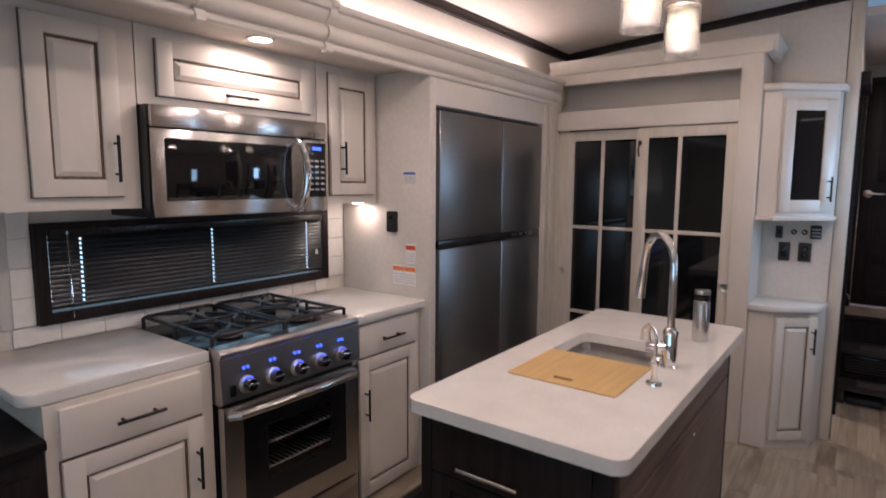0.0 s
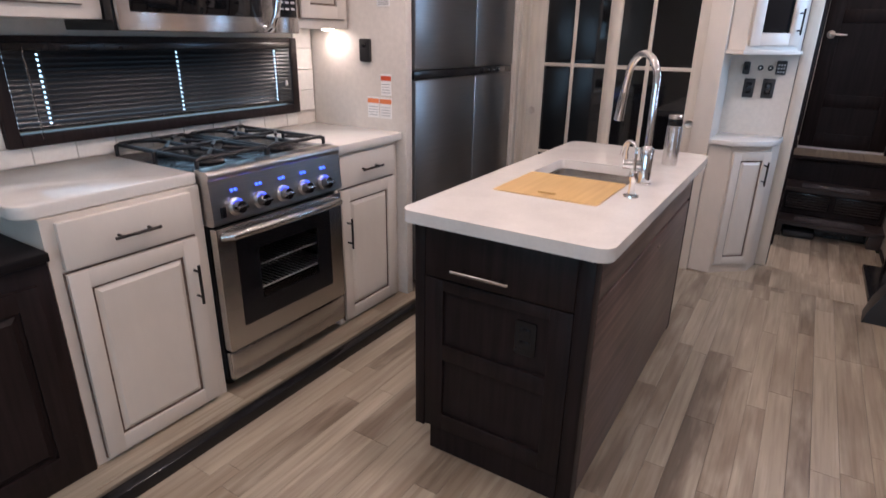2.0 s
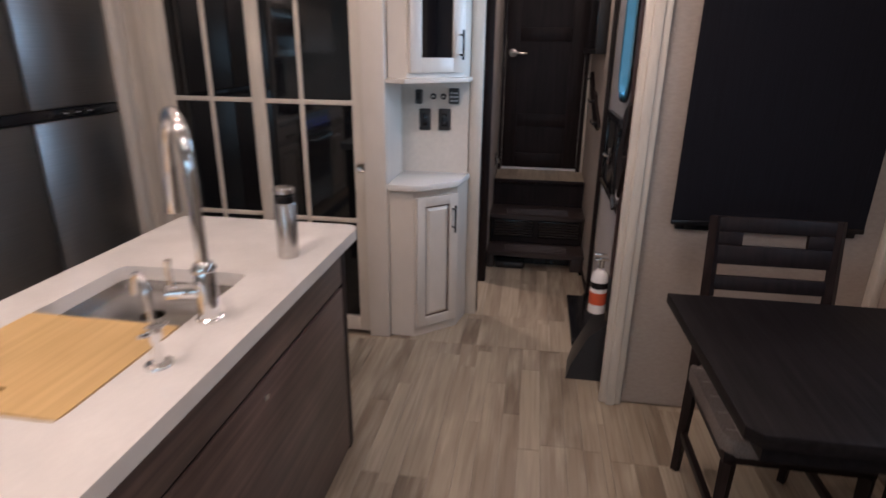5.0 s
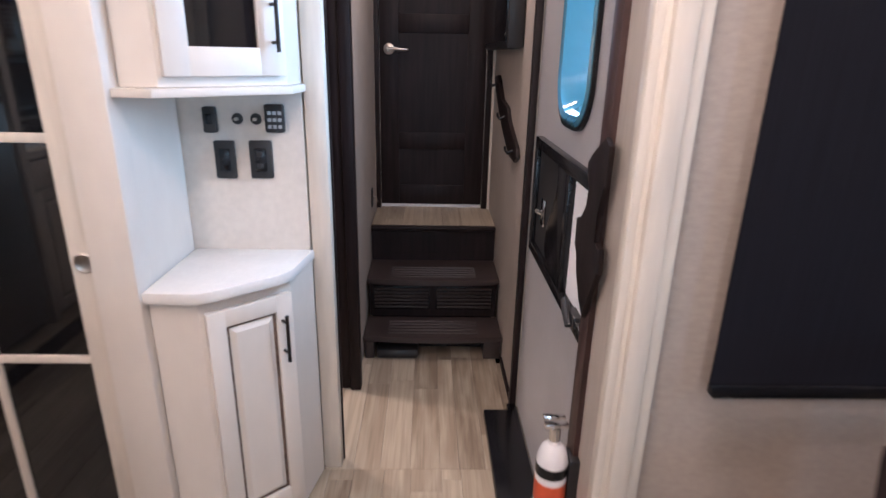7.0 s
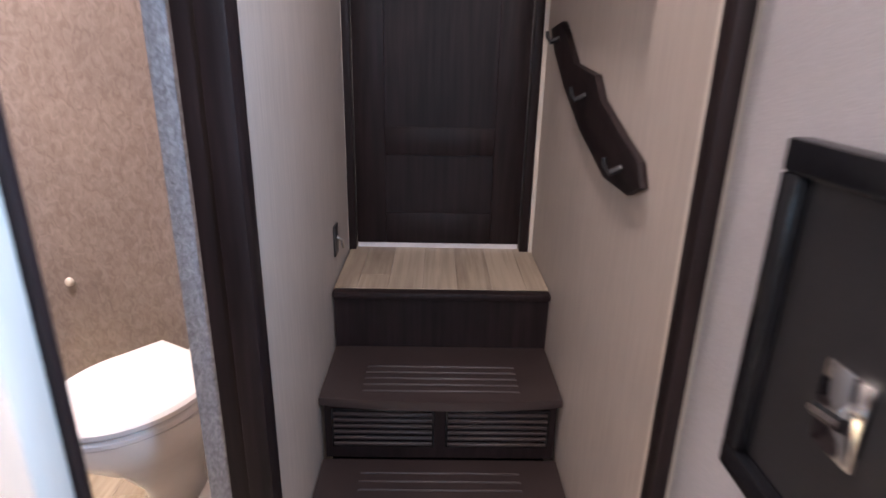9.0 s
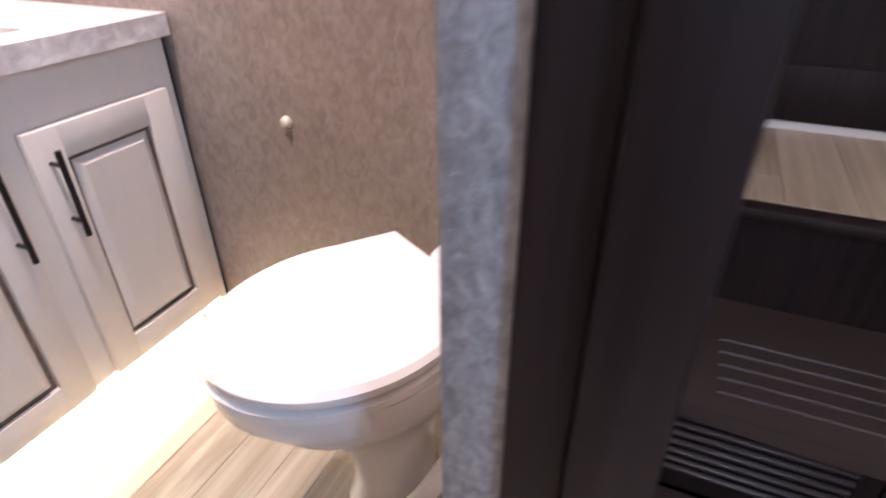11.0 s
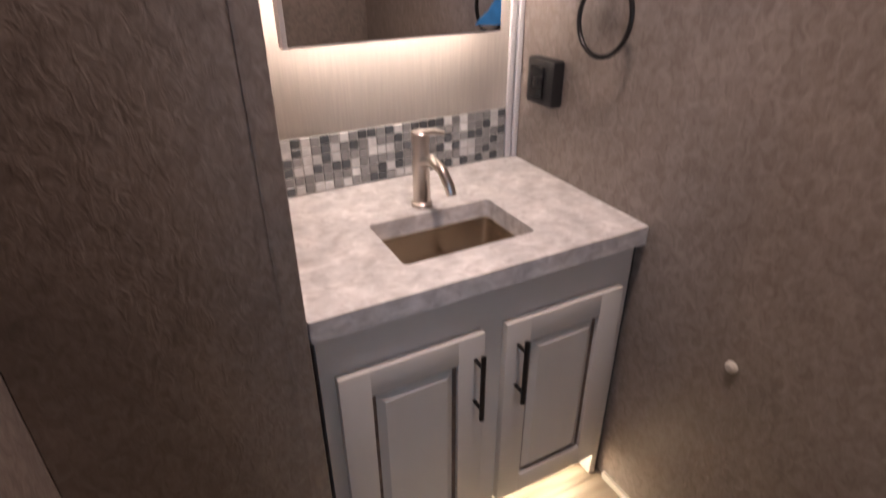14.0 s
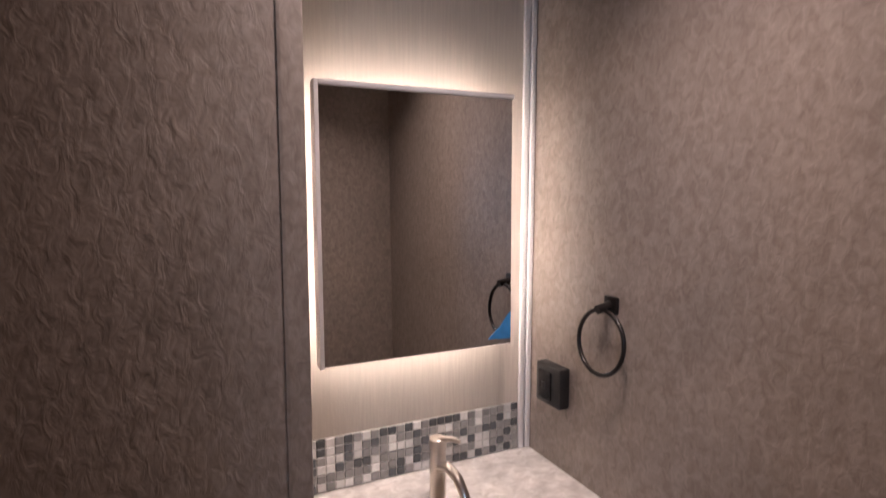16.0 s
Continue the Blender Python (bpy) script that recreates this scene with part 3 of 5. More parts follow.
for b in ((-2.40, -2.36, S0, S1, 0.062, 0.875), (-2.36, SF, S0, S0 + 0.06, 0.062, 0.875), (-2.36, SF, S1 - 0.06, S1, 0.062, 0.875),
          (-2.36, SF, S0 + 0.06, S1 - 0.06, 0.062, 0.29), (-2.36, SF, S0 + 0.06, S1 - 0.06, 0.66, 0.875)):
    box(bm, *b)
part("body", bm, BLACK, stove)
part("cooktop", one(box, -2.40, SF + 0.0, S0, S1, 0.875, 0.905, 0.006), BLACK, stove, "black enamel cooktop")
bm = bmesh.new()
nose = [(SF + 0.022 + 0.020 * math.cos(radians(a)), 0.900 + 0.020 * math.sin(radians(a))) for a in range(-50, 111, 20)]
loft(bm, [[(x, y, z) for x, z in [(SF - 0.03, 0.715), (SF + 0.030, 0.715), (SF + 0.046, 0.728)] + nose + [(SF - 0.03, 0.921)]] for y in (S0 - 0.002, S1 + 0.002)])
part("control_panel", bm, PANELSTEEL, stove, "brushed steel knob panel with a rounded top edge")
for k in range(5):
    y = S0 + 0.10 + k * 0.116
    n = Vector((0.995, 0, 0.10)).normalized()
    a = Vector((SF + 0.043, y, 0.775))
    kb = part("knob", one(lathe, [(0.034, 0), (0.033, 0.006), (0.027, 0.010), (0.026, 0.012)], (0, 0, 0), 28, Matrix.Translation(a) @ n.to_track_quat("Z", "Y").to_matrix().to_4x4()), PANELSTEEL, stove)
    bm = bmesh.new()
    cyl(bm, a + n * 0.010, a + n * 0.038, 0.025, 0.022, 24)
    gm = Matrix.Translation(a + n * 0.038) @ n.to_track_quat("Z", "Y").to_matrix().to_4x4()
    box(bm, -0.0225, 0.0225, -0.006, 0.006, -0.002, 0.012, 0.003, gm)
    part("grip", bm, KNOBSTEEL, kb)
    for dy in (-0.009, 0.009):
        p = Vector((SF + 0.041, y + dy, 0.838))
        part("indicator", one(cyl, p - n * 0.004, p + n * 0.003, 0.0045, None, 10), BLUELED, kb, "glowing blue light above the knob")
    part("ring_light", one(tube, [a + n * 0.0085 + Vector((0, 0.029 * math.cos(q), 0.029 * math.sin(q))) for q in [radians(40 + 20 * i) for i in range(6)]], 0.0014, 6), BLUELED, kb, "blue lit ring round the knob")
part("display", one(box, SF + 0.042, SF + 0.050, S0 + 0.03, S0 + 0.052, 0.745, 0.785, 0.002), BLACK, stove)
od = part("oven_door", one(ringslab, rounded(S0 + 0.004, S1 - 0.004, 0.198, 0.705, 0.006), rounded(S0 + 0.085, S1 - 0.085, 0.285, 0.64, 0.004), SF + 0.002, SF + 0.040, Matrix(((0, 0, 1, 0), (1, 0, 0, 0), (0, 1, 0, 0), (0, 0, 0, 1)))), STEEL, stove)
part("window_frame", one(ringslab, rounded(S0 + 0.083, S1 - 0.083, 0.283, 0.642, 0.004), rounded(S0 + 0.185, S1 - 0.165, 0.365, 0.585, 0.008), SF + 0.030, SF + 0.0415, Matrix(((0, 0, 1, 0), (1, 0, 0, 0), (0, 1, 0, 0), (0, 0, 0, 1)))), BLACK, od)
pane = part("window", one(box, SF + 0.032, SF + 0.036, S0 + 0.18, S1 - 0.16, 0.36, 0.59), OVENGLASS, od, "clear oven glass")
pane.visible_shadow = False
for z in (0.405, 0.505):
    bm = bmesh.new()
    for x in (SF + 0.022, SF - 0.15, SF - 0.32, SF - 0.48):
        cyl(bm, (x, S0 + 0.09, z), (x, S1 - 0.09, z), 0.004, None, 6)
    for j in range(22):
        yy = S0 + 0.095 + j * 0.0228
        cyl(bm, (SF + 0.024, yy, z + 0.006), (SF - 0.48, yy, z + 0.006), 0.0036, None, 8)
    part("oven_rack", bm, RACKWIRE, stove, "chrome wire oven rack behind the glass")
bm = bmesh.new()
tube(bm, [(SF + 0.04, S0 + 0.03, 0.672), (SF + 0.075, S0 + 0.05, 0.678), (SF + 0.092, S0 + 0.18, 0.683), (SF + 0.096, (S0 + S1) / 2, 0.684), (SF + 0.092, S1 - 0.18, 0.683), (SF + 0.075, S1 - 0.05, 0.678), (SF + 0.04, S1 - 0.03, 0.672)], 0.016)
part("handle", bm, STEEL, od)
part("drawer", one(box, SF, SF + 0.036, S0 + 0.004, S1 - 0.004, 0.066, 0.188, 0.008), STEEL, stove)
for y in (S0 + 0.05, S1 - 0.05):
    part("foot", one(cyl, (SF - 0.06, y, 0.007), (SF - 0.06, y, 0.07), 0.02), BLACK, stove)
for bx in (-2.25, -1.99):
    for by in (S0 + 0.16, S1 - 0.16):
        bm = bmesh.new()
        lathe(bm, [(0.05, 0), (0.055, 0.008), (0.046, 0.018), (0.034, 0.019), (0.033, 0.026), (0.006, 0.028)], (bx, by, 0.905))
        part("burner", bm, IRON, stove, "black burner cap")
for y0, y1 in ((S0 + 0.015, (S0 + S1) / 2 - 0.004), ((S0 + S1) / 2 + 0.004, S1 - 0.015)):
    bm = bmesh.new()
    r = 0.008
    for x in (-2.375, -2.12, -1.865):
        tube(bm, [(x, y0, 0.907), (x, y0, 0.948), (x, y0 + 0.02, 0.955), (x, y1 - 0.02, 0.955), (x, y1, 0.948), (x, y1, 0.907)], r, 8)
    for y in (y0 + 0.012, y1 - 0.012, (y0 + y1) / 2):
        tube(bm, [(-2.375, y, 0.95), (-1.865, y, 0.95)], r, 8)
    for bx in (-2.25, -1.99):
        for s in (-1, 1):
            tube(bm, [(bx + s * 0.115, (y0 + y1) / 2 + s * 0.10, 0.958), (bx + s * 0.03, (y0 + y1) / 2 + s * 0.025, 0.962)], 0.007, 8)
            tube(bm, [(bx + s * 0.115, (y0 + y1) / 2 - s * 0.10, 0.958), (bx + s * 0.03, (y0 + y1) / 2 - s * 0.025, 0.962)], 0.007, 8)
    part("grate", bm, IRON, stove, "cast iron pan grate")

stove.location.z += 0.045

# ---- upper cabinets, microwave ----
UX = -2.14


def upper_cabinet(y0, y1, z0, door, handle, label):
    c = thing("wall_cabinet", (-2.3, (y0 + y1) / 2, z0), label, "cabinet", "kitchen wall cabinets")
    part("body", one(box, -2.405, UX, y0, y1, z0, 2.118), CREAM, c)
    a, b, za, zb = door
    part("reveal", one(box, -0.004, b - a + 0.004, -0.006, 0, -0.004, zb - za + 0.004, 0, face_x(UX, a, za)), GLAZE, c)
    cabinet_door(c, face_x(UX, a, za), b - a, zb - za, handle=handle)


upper_cabinet(-0.9, 0.18, 1.46, (-0.16, 0.115, 1.505, 2.08), (0.25, 0.13, 0.16, True), "cream glazed wall cabinet with a tall door")
upper_cabinet(0.185, 1.01, 1.835, (0.255, 0.968, 1.872, 2.072), (0.33, 0.028, 0.15, False), "cream glazed cabinet over the microwave")
upper_cabinet(1.015, 1.417, 1.45, (1.085, 1.385, 1.495, 2.078), (0.07, 0.18, 0.16, True), "cream glazed wall cabinet beside the fridge panel")
part("undercabinet_light", one(cyl, (-2.22, 1.36, 1.442), (-2.22, 1.36, 1.4495), 0.03), DISC, thing("puck_light", (-2.22, 1.36, 1.45), "small round light under the cabinet", "light"))

mw = thing("microwave", (-2.25, 0.6, 1.42), "stainless steel over-the-range microwave", "microwave")
part("body", one(box, -2.405, -2.085, 0.185, 1.01, 1.425, 1.832), BLACK, mw)
part("vent_panel", one(box, -2.09, -2.06, 0.19, 1.005, 1.752, 1.832, 0.01), STEEL, mw)
bm = bmesh.new()
box(bm, -2.09, -2.062, 0.19, 0.865, 1.425, 1.748, 0.006)
md = part("door", bm, STEEL, mw)
part("window", one(box, -2.07, -2.058, 0.235, 0.80, 1.485, 1.715, 0.003), DARKGLASS, md, "black door glass")
bm = bmesh.new()
tube(bm, [(-2.06, 0.830, 1.440), (-2.036, 0.832, 1.452), (-2.016, 0.838, 1.50), (-2.008, 0.842, 1.55), (-2.006, 0.843, 1.59), (-2.008, 0.842, 1.63), (-2.016, 0.838, 1.68), (-2.036, 0.832, 1.728), (-2.06, 0.830, 1.740)], 0.015)
part("handle", bm, CHROME, md)
cp = part("control_panel", one(box, -2.09, -2.06, 0.868, 1.005, 1.425, 1.748, 0.005), STEEL, mw)
part("keypad", one(box, -2.064, -2.0575, 0.882, 0.993, 1.49, 1.735, 0.002), BLACK, cp)
part("display", one(box, -2.0572, -2.056, 0.915, 0.965, 1.702, 1.716), BLUELED, cp, "blue lit clock display")
for i in range(6):
    for j in range(3):
        part("key", one(box, -2.0576, -2.0562, 0.895 + j * 0.033, 0.917 + j * 0.033, 1.52 + i * 0.026, 1.528 + i * 0.026), GREYINK, cp)

# ---- kitchen window with blind ----
kw = thing("window_1", (-2.41, 0.6, 1.03), "kitchen window with dark frame behind a lowered blind", "window", kind="structure")
bm = bmesh.new()
box(bm, -2.43, -2.375, -0.093, -0.05, 1.03, 1.405, 0.004)
box(bm, -2.43, -2.375, 1.241, 1.284, 1.03, 1.405, 0.004)
box(bm, -2.43, -2.375, -0.05, 1.241, 1.03, 1.075, 0.004)
box(bm, -2.43, -2.375, -0.05, 1.241, 1.36, 1.405, 0.004)
part("window_frame", bm, DARKWOOD, kw)
part("pane", one(box, -2.462, -2.457, -0.045, 1.236, 1.09, 1.35), DAYPANE, kw, "daylit window glass")
blind = thing("mini_blind", (-2.39, 0.6, 1.07), "black aluminium mini blind, lowered, slats tilted nearly shut", "blind")
part("headrail", one(box, -2.405, -2.372, -0.045, 1.236, 1.355, 1.385, 0.003), BLACK, blind)
part("bottom_rail", one(box, -2.40, -2.376, -0.045, 1.236, 1.0845, 1.0965, 0.003), BLACK, blind)
bm = bmesh.new()
CORDS = (-0.535, 0.005, 0.545)


def curved(a, b, y0, y1):
    """A strip of slat across its width from a to b, hollow side down."""
    top = [(-0.0125 + 0.025 * (a + (b - a) * i / 5), 0.0032 * (1 - (2 * (a + (b - a) * i / 5) - 1) ** 2)) for i in range(6)]
    loft(bm, [[(x, y, z) for x, z in top] + [(x, y, z - 0.0005) for x, z in top[::-1]] for y in (y0, y1)])


edges = [-0.643] + [c + d for c in CORDS for d in (-0.004, 0.004)] + [0.643]
for i in range(0, 8, 2):
    curved(0.0, 1.0, edges[i], edges[i + 1])
for i in range(1, 7, 2):
    curved(0.0, 0.34, edges[i], edges[i + 1])
    curved(0.66, 1.0, edges[i], edges[i + 1])
slat_mesh = meshed("slat", bm, material("black_slat", (0.016, 0.016, 0.018), 0.28, 0.0, grain=0.1))
for i in range(15):
    s = new("slat", slat_mesh)
    s.parent = blind
    s.matrix_local = pose(0.002, -0.005, 0.034 + i * 0.0182, 0, 52 - (6 if i < 2 else 0), 0)
for y in (0.06, 0.60, 1.14):
    part("ladder_cord", one(tube, [(-2.374, y + 0.006, 1.086), (-2.374, y + 0.006, 1.36)], 0.0008, 5), PLASTIC, blind)
part("tilt_wand", one(tube, [(-2.368, 0.01, 1.37), (-2.366, 0.015, 1.05)], 0.004, 6), GLASS, blind, "clear plastic tilt wand")
part("cord_tassel", one(cyl, (-2.366, 1.19, 1.175), (-2.366, 1.19, 1.20), 0.008, 0.004, 10), WHITEPANEL, blind)

# ---- fridge and its surround ----
surround = thing("fridge_surround", (-2.1, 2.1, 0.05), "cream panels boxing in the fridge", "cabinet")
part("side_panel", one(box, -2.405, -1.776, 1.422, 1.475, 0.05, 2.118, 0.003), CREAMWALL, surround)
part("side_panel", one(box, -2.405, -1.776, 2.655, 2.74, 0.05, 2.118, 0.003), CREAM, surround)
part("top_panel", one(box, -2.405, -1.78, 1.476, 2.654, 1.945, 2.116, 0.003), CREAM, surround)
part("filler_strip", one(box, -1.80, -1.765, 2.744, 2.835, 0.0, 2.09, 0.008), TRIM, surround)
part("filler_strip", one(box, -1.776, -1.762, 2.66, 2.70, 0.05, 2.088, 0.004), TRIM, surround)
fr = thing("refrigerator", (-2.05, 2.06, 0.05), "four-door stainless steel residential refrigerator", "refrigerator")
part("body", one(box, -2.40, -1.85, 1.49, 2.645, 0.06, 1.94), BLACK, fr)
for y0, y1 in ((1.505, 2.118), (2.126, 2.625)):
    for z0, z1 in ((1.256, 1.925), (0.10, 1.212)):
        part("door", one(box, -1.85, -1.775, y0, y1, z0, z1, 0.012), FRIDGESTEEL, fr)
part("centre_rail", one(box, -1.85, -1.782, 1.505, 2.625, 1.2135, 1.2545, 0.003), BLACK, fr)
part("display", one(box, -1.783, -1.779, 2.20, 2.52, 1.222, 1.247, 0.001), DARKGLASS, fr)
for k in range(3):
    part("display_mark", one(box, -1.7788, -1.7782, 2.29 + k * 0.07, 2.31 + k * 0.07, 1.233, 1.237), GREYINK, fr)

# things on the fridge side panel
th = thing("wall_switch", (-2.02, 1.42, 1.35), "black plastic switch on the cream panel", "switch")
part("plate", one(prism, rounded(-0.032, 0.032, -0.055, 0.055, 0.008), 0, 0.018, pose(-2.02, 1.421, 1.352, 90, 0, 0)), PLASTIC, th)
part("button", one(box, -2.03, -2.01, 1.398, 1.404, 1.365, 1.385, 0.002), BLACK, th)


def paper_label(x0, x1, z0, z1, band, label):
    t = thing("paper_label", (x0, 1.42, z0), label, "label")
    part("sheet", one(box, x0, x1, 1.4185, 1.4205, z0, z1), PAPER, t)
    part("band", one(box, x0, x1, 1.4175, 1.4184, z1 - (z1 - z0) * 0.3, z1 - (z1 - z0) * 0.08), band, t)
    for k in range(4):
        zz = z0 + (z1 - z0) * (0.12 + 0.13 * k)
        part("print_line", one(box, x0 + 0.006, x1 - 0.008, 1.4178, 1.4184, zz, zz + 0.004), GREYINK, t)


paper_label(-1.945, -1.865, 1.555, 1.615, BLUEINK, "small white sticker with a blue band")
paper_label(-1.93, -1.865, 1.135, 1.24, RED, "white safety label with red band")
paper_label(-2.02, -1.945, 1.02, 1.125, ORANGE, "white safety label with orange band")
paper_label(-1.94, -1.865, 1.02, 1.125, ORANGE, "white safety label with orange band")

# ---- recessed and pendant lights ----
# The fixture at (0.4, 2.0) is added to go with its unseen lamp.
for x, y, z in ((-1.98, 0.60, 2.12), (-0.9, -0.6, 2.575), (-0.9, 0.7, 2.575), (0.5, 0.7, 2.58), (0.4, 2.0, 2.585)):
    dl = thing("recessed_light", (x, y, z), "small round recessed ceiling light, lit", "light", "recessed lights")
    part("bezel", one(lathe, [(0.058, 0.0), (0.056, -0.006), (0.044, -0.006), (0.043, 0.0)], (x, y, z)), WHITEPANEL, dl)
    part("lens", one(cyl, (x, y, z - 0.004), (x, y, z - 0.001), 0.042), DISC, dl)


def pendant(x, y, zb):
    p = thing("pendant_light", (x, y, 2.6), "seeded glass cylinder pendant light over the island", "pendant light", "island pendants")
    bm = bmesh.new()
    o = [(x + 0.072 * math.cos(a), y + 0.072 * math.sin(a)) for a in [2 * math.pi * k / 32 for k in range(32)]]
    i = [(x + 0.069 * math.cos(a), y + 0.069 * math.sin(a)) for a in [2 * math.pi * k / 32 for k in range(32)]]
    ringslab(bm, o, i, zb, zb + 0.20)
    shade = part("shade", bm, SEEDED, p, "clear seeded glass shade")
    shade.visible_shadow = False
    part("collar", one(lathe, [(0.066, 0.0), (0.074, 0.004), (0.074, 0.018), (0.03, 0.03), (0.02, 0.07), (0.008, 0.075)], (x, y, zb + 0.20)), NICKEL, p)
    part("bulb", one(lathe, [(0.004, 0), (0.018, 0.012), (0.024, 0.035), (0.018, 0.06), (0.012, 0.085)], (x, y, zb + 0.085)), BULB, p)
    part("rod", one(cyl, (x, y, zb + 0.27), (x, y, 2.60), 0.006), NICKEL, p)


pendant(-0.70, 1.26, 2.095)
pendant(-0.70, 1.79, 2.10)

# ---- pantry ----
PY = 2.85
pantry = thing("pantry", (-1.15, 3.0, 0), "cream built-in pantry with an open shelf above sliding doors", "cabinet")
bm = bmesh.new()
box(bm, -0.645, -0.535, PY, 2.93, 0, 2.30, 0.003)
box(bm, -0.552, -0.5365, 2.93, 3.22, 0, 2.30)
part("post", bm, CREAM, pantry)
part("post", one(box, -1.86, -1.785, PY, 2.93, 0, 2.30, 0.003), CREAM, pantry)
part("header", one(box, -1.785, -0.645, PY, 2.90, 1.915, 2.04, 0.002), CREAM, pantry)
part("top_rail", one(box, -1.785, -0.645, PY, 2.90, 2.215, 2.30, 0.002), CREAM, pantry)
part("shelf_board", one(box, -1.86, -0.54, 2.90, 3.22, 2.02, 2.04), CREAM, pantry)
part("shelf_back", one(box, -1.86, -0.54, 3.20, 3.222, 2.04, 2.30), CREAM, pantry)
part("top_board", one(box, -1.86, -0.505, 2.86, 3.22, 2.30, 2.32), CREAM, pantry)
bm = bmesh.new()
cp = [(0, 2.285), (-0.012, 2.29), (-0.018, 2.325), (-0.035, 2.345), (-0.04, 2.37), (0.02, 2.37), (0.02, 2.285)]
loft(bm, [[(x, PY + d, z) for d, z in cp] for x in (-1.83, -0.47)])
loft(bm, [[(-0.505 - d, y, z) for d, z in cp] for y in (PY - 0.03, 3.22)])
part("crown", bm, CREAM, pantry)
# Black sheet stands in for the shade at the back of the pantry.
part("interior", one(box, -1.84, -0.56, 3.195, 3.2, 0, 2.02), BLACK, pantry, "black sheet in place of the shade inside the pantry")
for z in (0.5, 0.95, 1.4):
    part("shelf", one(box, -1.84, -0.56, 2.97, 3.19, z, z + 0.018), DARKWOOD, pantry)


def sliding_door(x0, x1, y, panes, kx, label):
    d = thing("pantry_door", ((x0 + x1) / 2, y, 0.012), label, "door", "pantry sliding doors")
    z = [0.10, 0.655, 1.255, 1.845]
    a, b, mid = panes
    part("stile", one(box, x0, a, y, y + 0.032, 0.02, 1.91, 0.003), TRIM, d)
    part("stile", one(box, b, x1, y, y + 0.032, 0.02, 1.91, 0.003), TRIM, d)
    part("rail", one(box, a, b, y + 0.001, y + 0.031, 1.845, 1.91, 0.002), TRIM, d)
    part("rail", one(box, a, b, y + 0.001, y + 0.031, 0.02, 0.10, 0.002), TRIM, d)
    for zz in z[1:3]:
        part("muntin", one(box, a, b, y + 0.006, y + 0.026, zz - 0.012, zz + 0.012, 0.004), TRIM, d)
    part("muntin", one(box, mid - 0.012, mid + 0.012, y + 0.004, y + 0.028, 0.10, 1.845, 0.004), TRIM, d)
    for i in range(3):
        for p0, p1 in ((a, mid - 0.012), (mid + 0.012, b)):
            part("pane", one(box, p0, p1, y + 0.014, y + 0.018, z[i] + 0.01, z[i + 1] - 0.01), DARKGLASS, d, "dark reflective glass pane")
    bm = bmesh.new()
    lathe(bm, [(0.027, 0), (0.028, 0.003), (0.024, 0.005), (0.018, 0.002), (0.002, 0.0015)], (0, 0, 0), m=pose(kx, y, 0.94, 90, 0, 0))
    part("finger_pull", bm, NICKEL, d)


sliding_door(-1.79, -1.19, 2.905, (-1.67, -1.245, -1.468), -1.735, "cream sliding pantry door with dark glass panes")
sliding_door(-1.215, -0.63, 2.868, (-1.155, -0.705, -0.965), -0.668, "cream sliding pantry door with dark glass panes")
latch = thing("door_latch", (-1.2, 2.86, 1.72), "small dark metal latch on the pantry doors", "latch")
bm = bmesh.new()
box(bm, -1.215, -1.195, 2.852, 2.866, 1.80, 1.83, 0.003)
tube(bm, [(-1.205, 2.855, 1.81), (-1.21, 2.845, 1.77), (-1.205, 2.85, 1.73)], 0.005, 8)
part("hook", bm, PULL, latch)

# ---- corner cabinets ----
OUT = [(-0.533, 3.222), (-0.533, 2.885), (-0.405, 2.885), (-0.20, 3.06), (-0.165, 3.222)]
cc = thing("corner_cabinet", (-0.35, 3.1, 0), "white angled corner base cabinet", "cabinet")
part("body", one(prism, OUT, 0, 0.825), CREAM, cc)
ang = math.degrees(math.atan2(3.06 - 2.885, 0.205))
ln = math.hypot(0.205, 0.175)
fm = pose(-0.405, 2.885, 0.06, 0, 0, ang)
cabinet_door(cc, fm @ Matrix.Translation((0.012, 0, 0)), ln - 0.02, 0.73, 0.05, handle=(ln - 0.055, 0.60, 0.15, True))
CT = [(-0.534, 3.222), (-0.534, 2.86), (-0.40, 2.855), (-0.36, 2.875), (-0.215, 2.995), (-0.185, 3.04), (-0.158, 3.222)]
solid("corner_counter", one(prism, CT, 0.828, 0.862, bev=0.005), QUARTZ, "small white counter on the corner cabinet", "countertop")
uc = thing("corner_wall_cabinet", (-0.35, 3.1, 1.36), "white angled wall cabinet with a dark glass door", "cabinet")
UP = [(-0.533, 3.222), (-0.533, 2.91), (-0.44, 2.91), (-0.185, 3.13), (-0.17, 3.222)]
part("body", one(prism, UP, 1.375, 2.08), CREAM, uc)
part("bottom_shelf", one(prism, [(-0.533, 3.222), (-0.533, 2.87), (-0.44, 2.87), (-0.165, 3.10), (-0.155, 3.222)], 1.352, 1.374, bev=0.004), CREAM, uc)
part("crown", one(prism, [(-0.533, 3.222), (-0.533, 2.87), (-0.44, 2.87), (-0.155, 3.11), (-0.145, 3.222)], 2.08, 2.12, bev=0.01), CREAM, uc)
ua, ul = math.degrees(math.atan2(0.22, 0.255)), math.hypot(0.22, 0.255)
um = pose(-0.44, 2.91, 1.40, 0, 0, ua)
bm = bmesh.new()
for b in ((0.01, 0.075, 0.0, 0.63), (ul - 0.085, ul - 0.012, 0.0, 0.63), (0.07, ul - 0.08, 0.0, 0.07), (0.07, ul - 0.08, 0.57, 0.63)):
    box(bm, b[0], b[1], -0.022, 0, b[2], b[3], 0.003, um)
gd = part("door", bm, CREAM, uc)
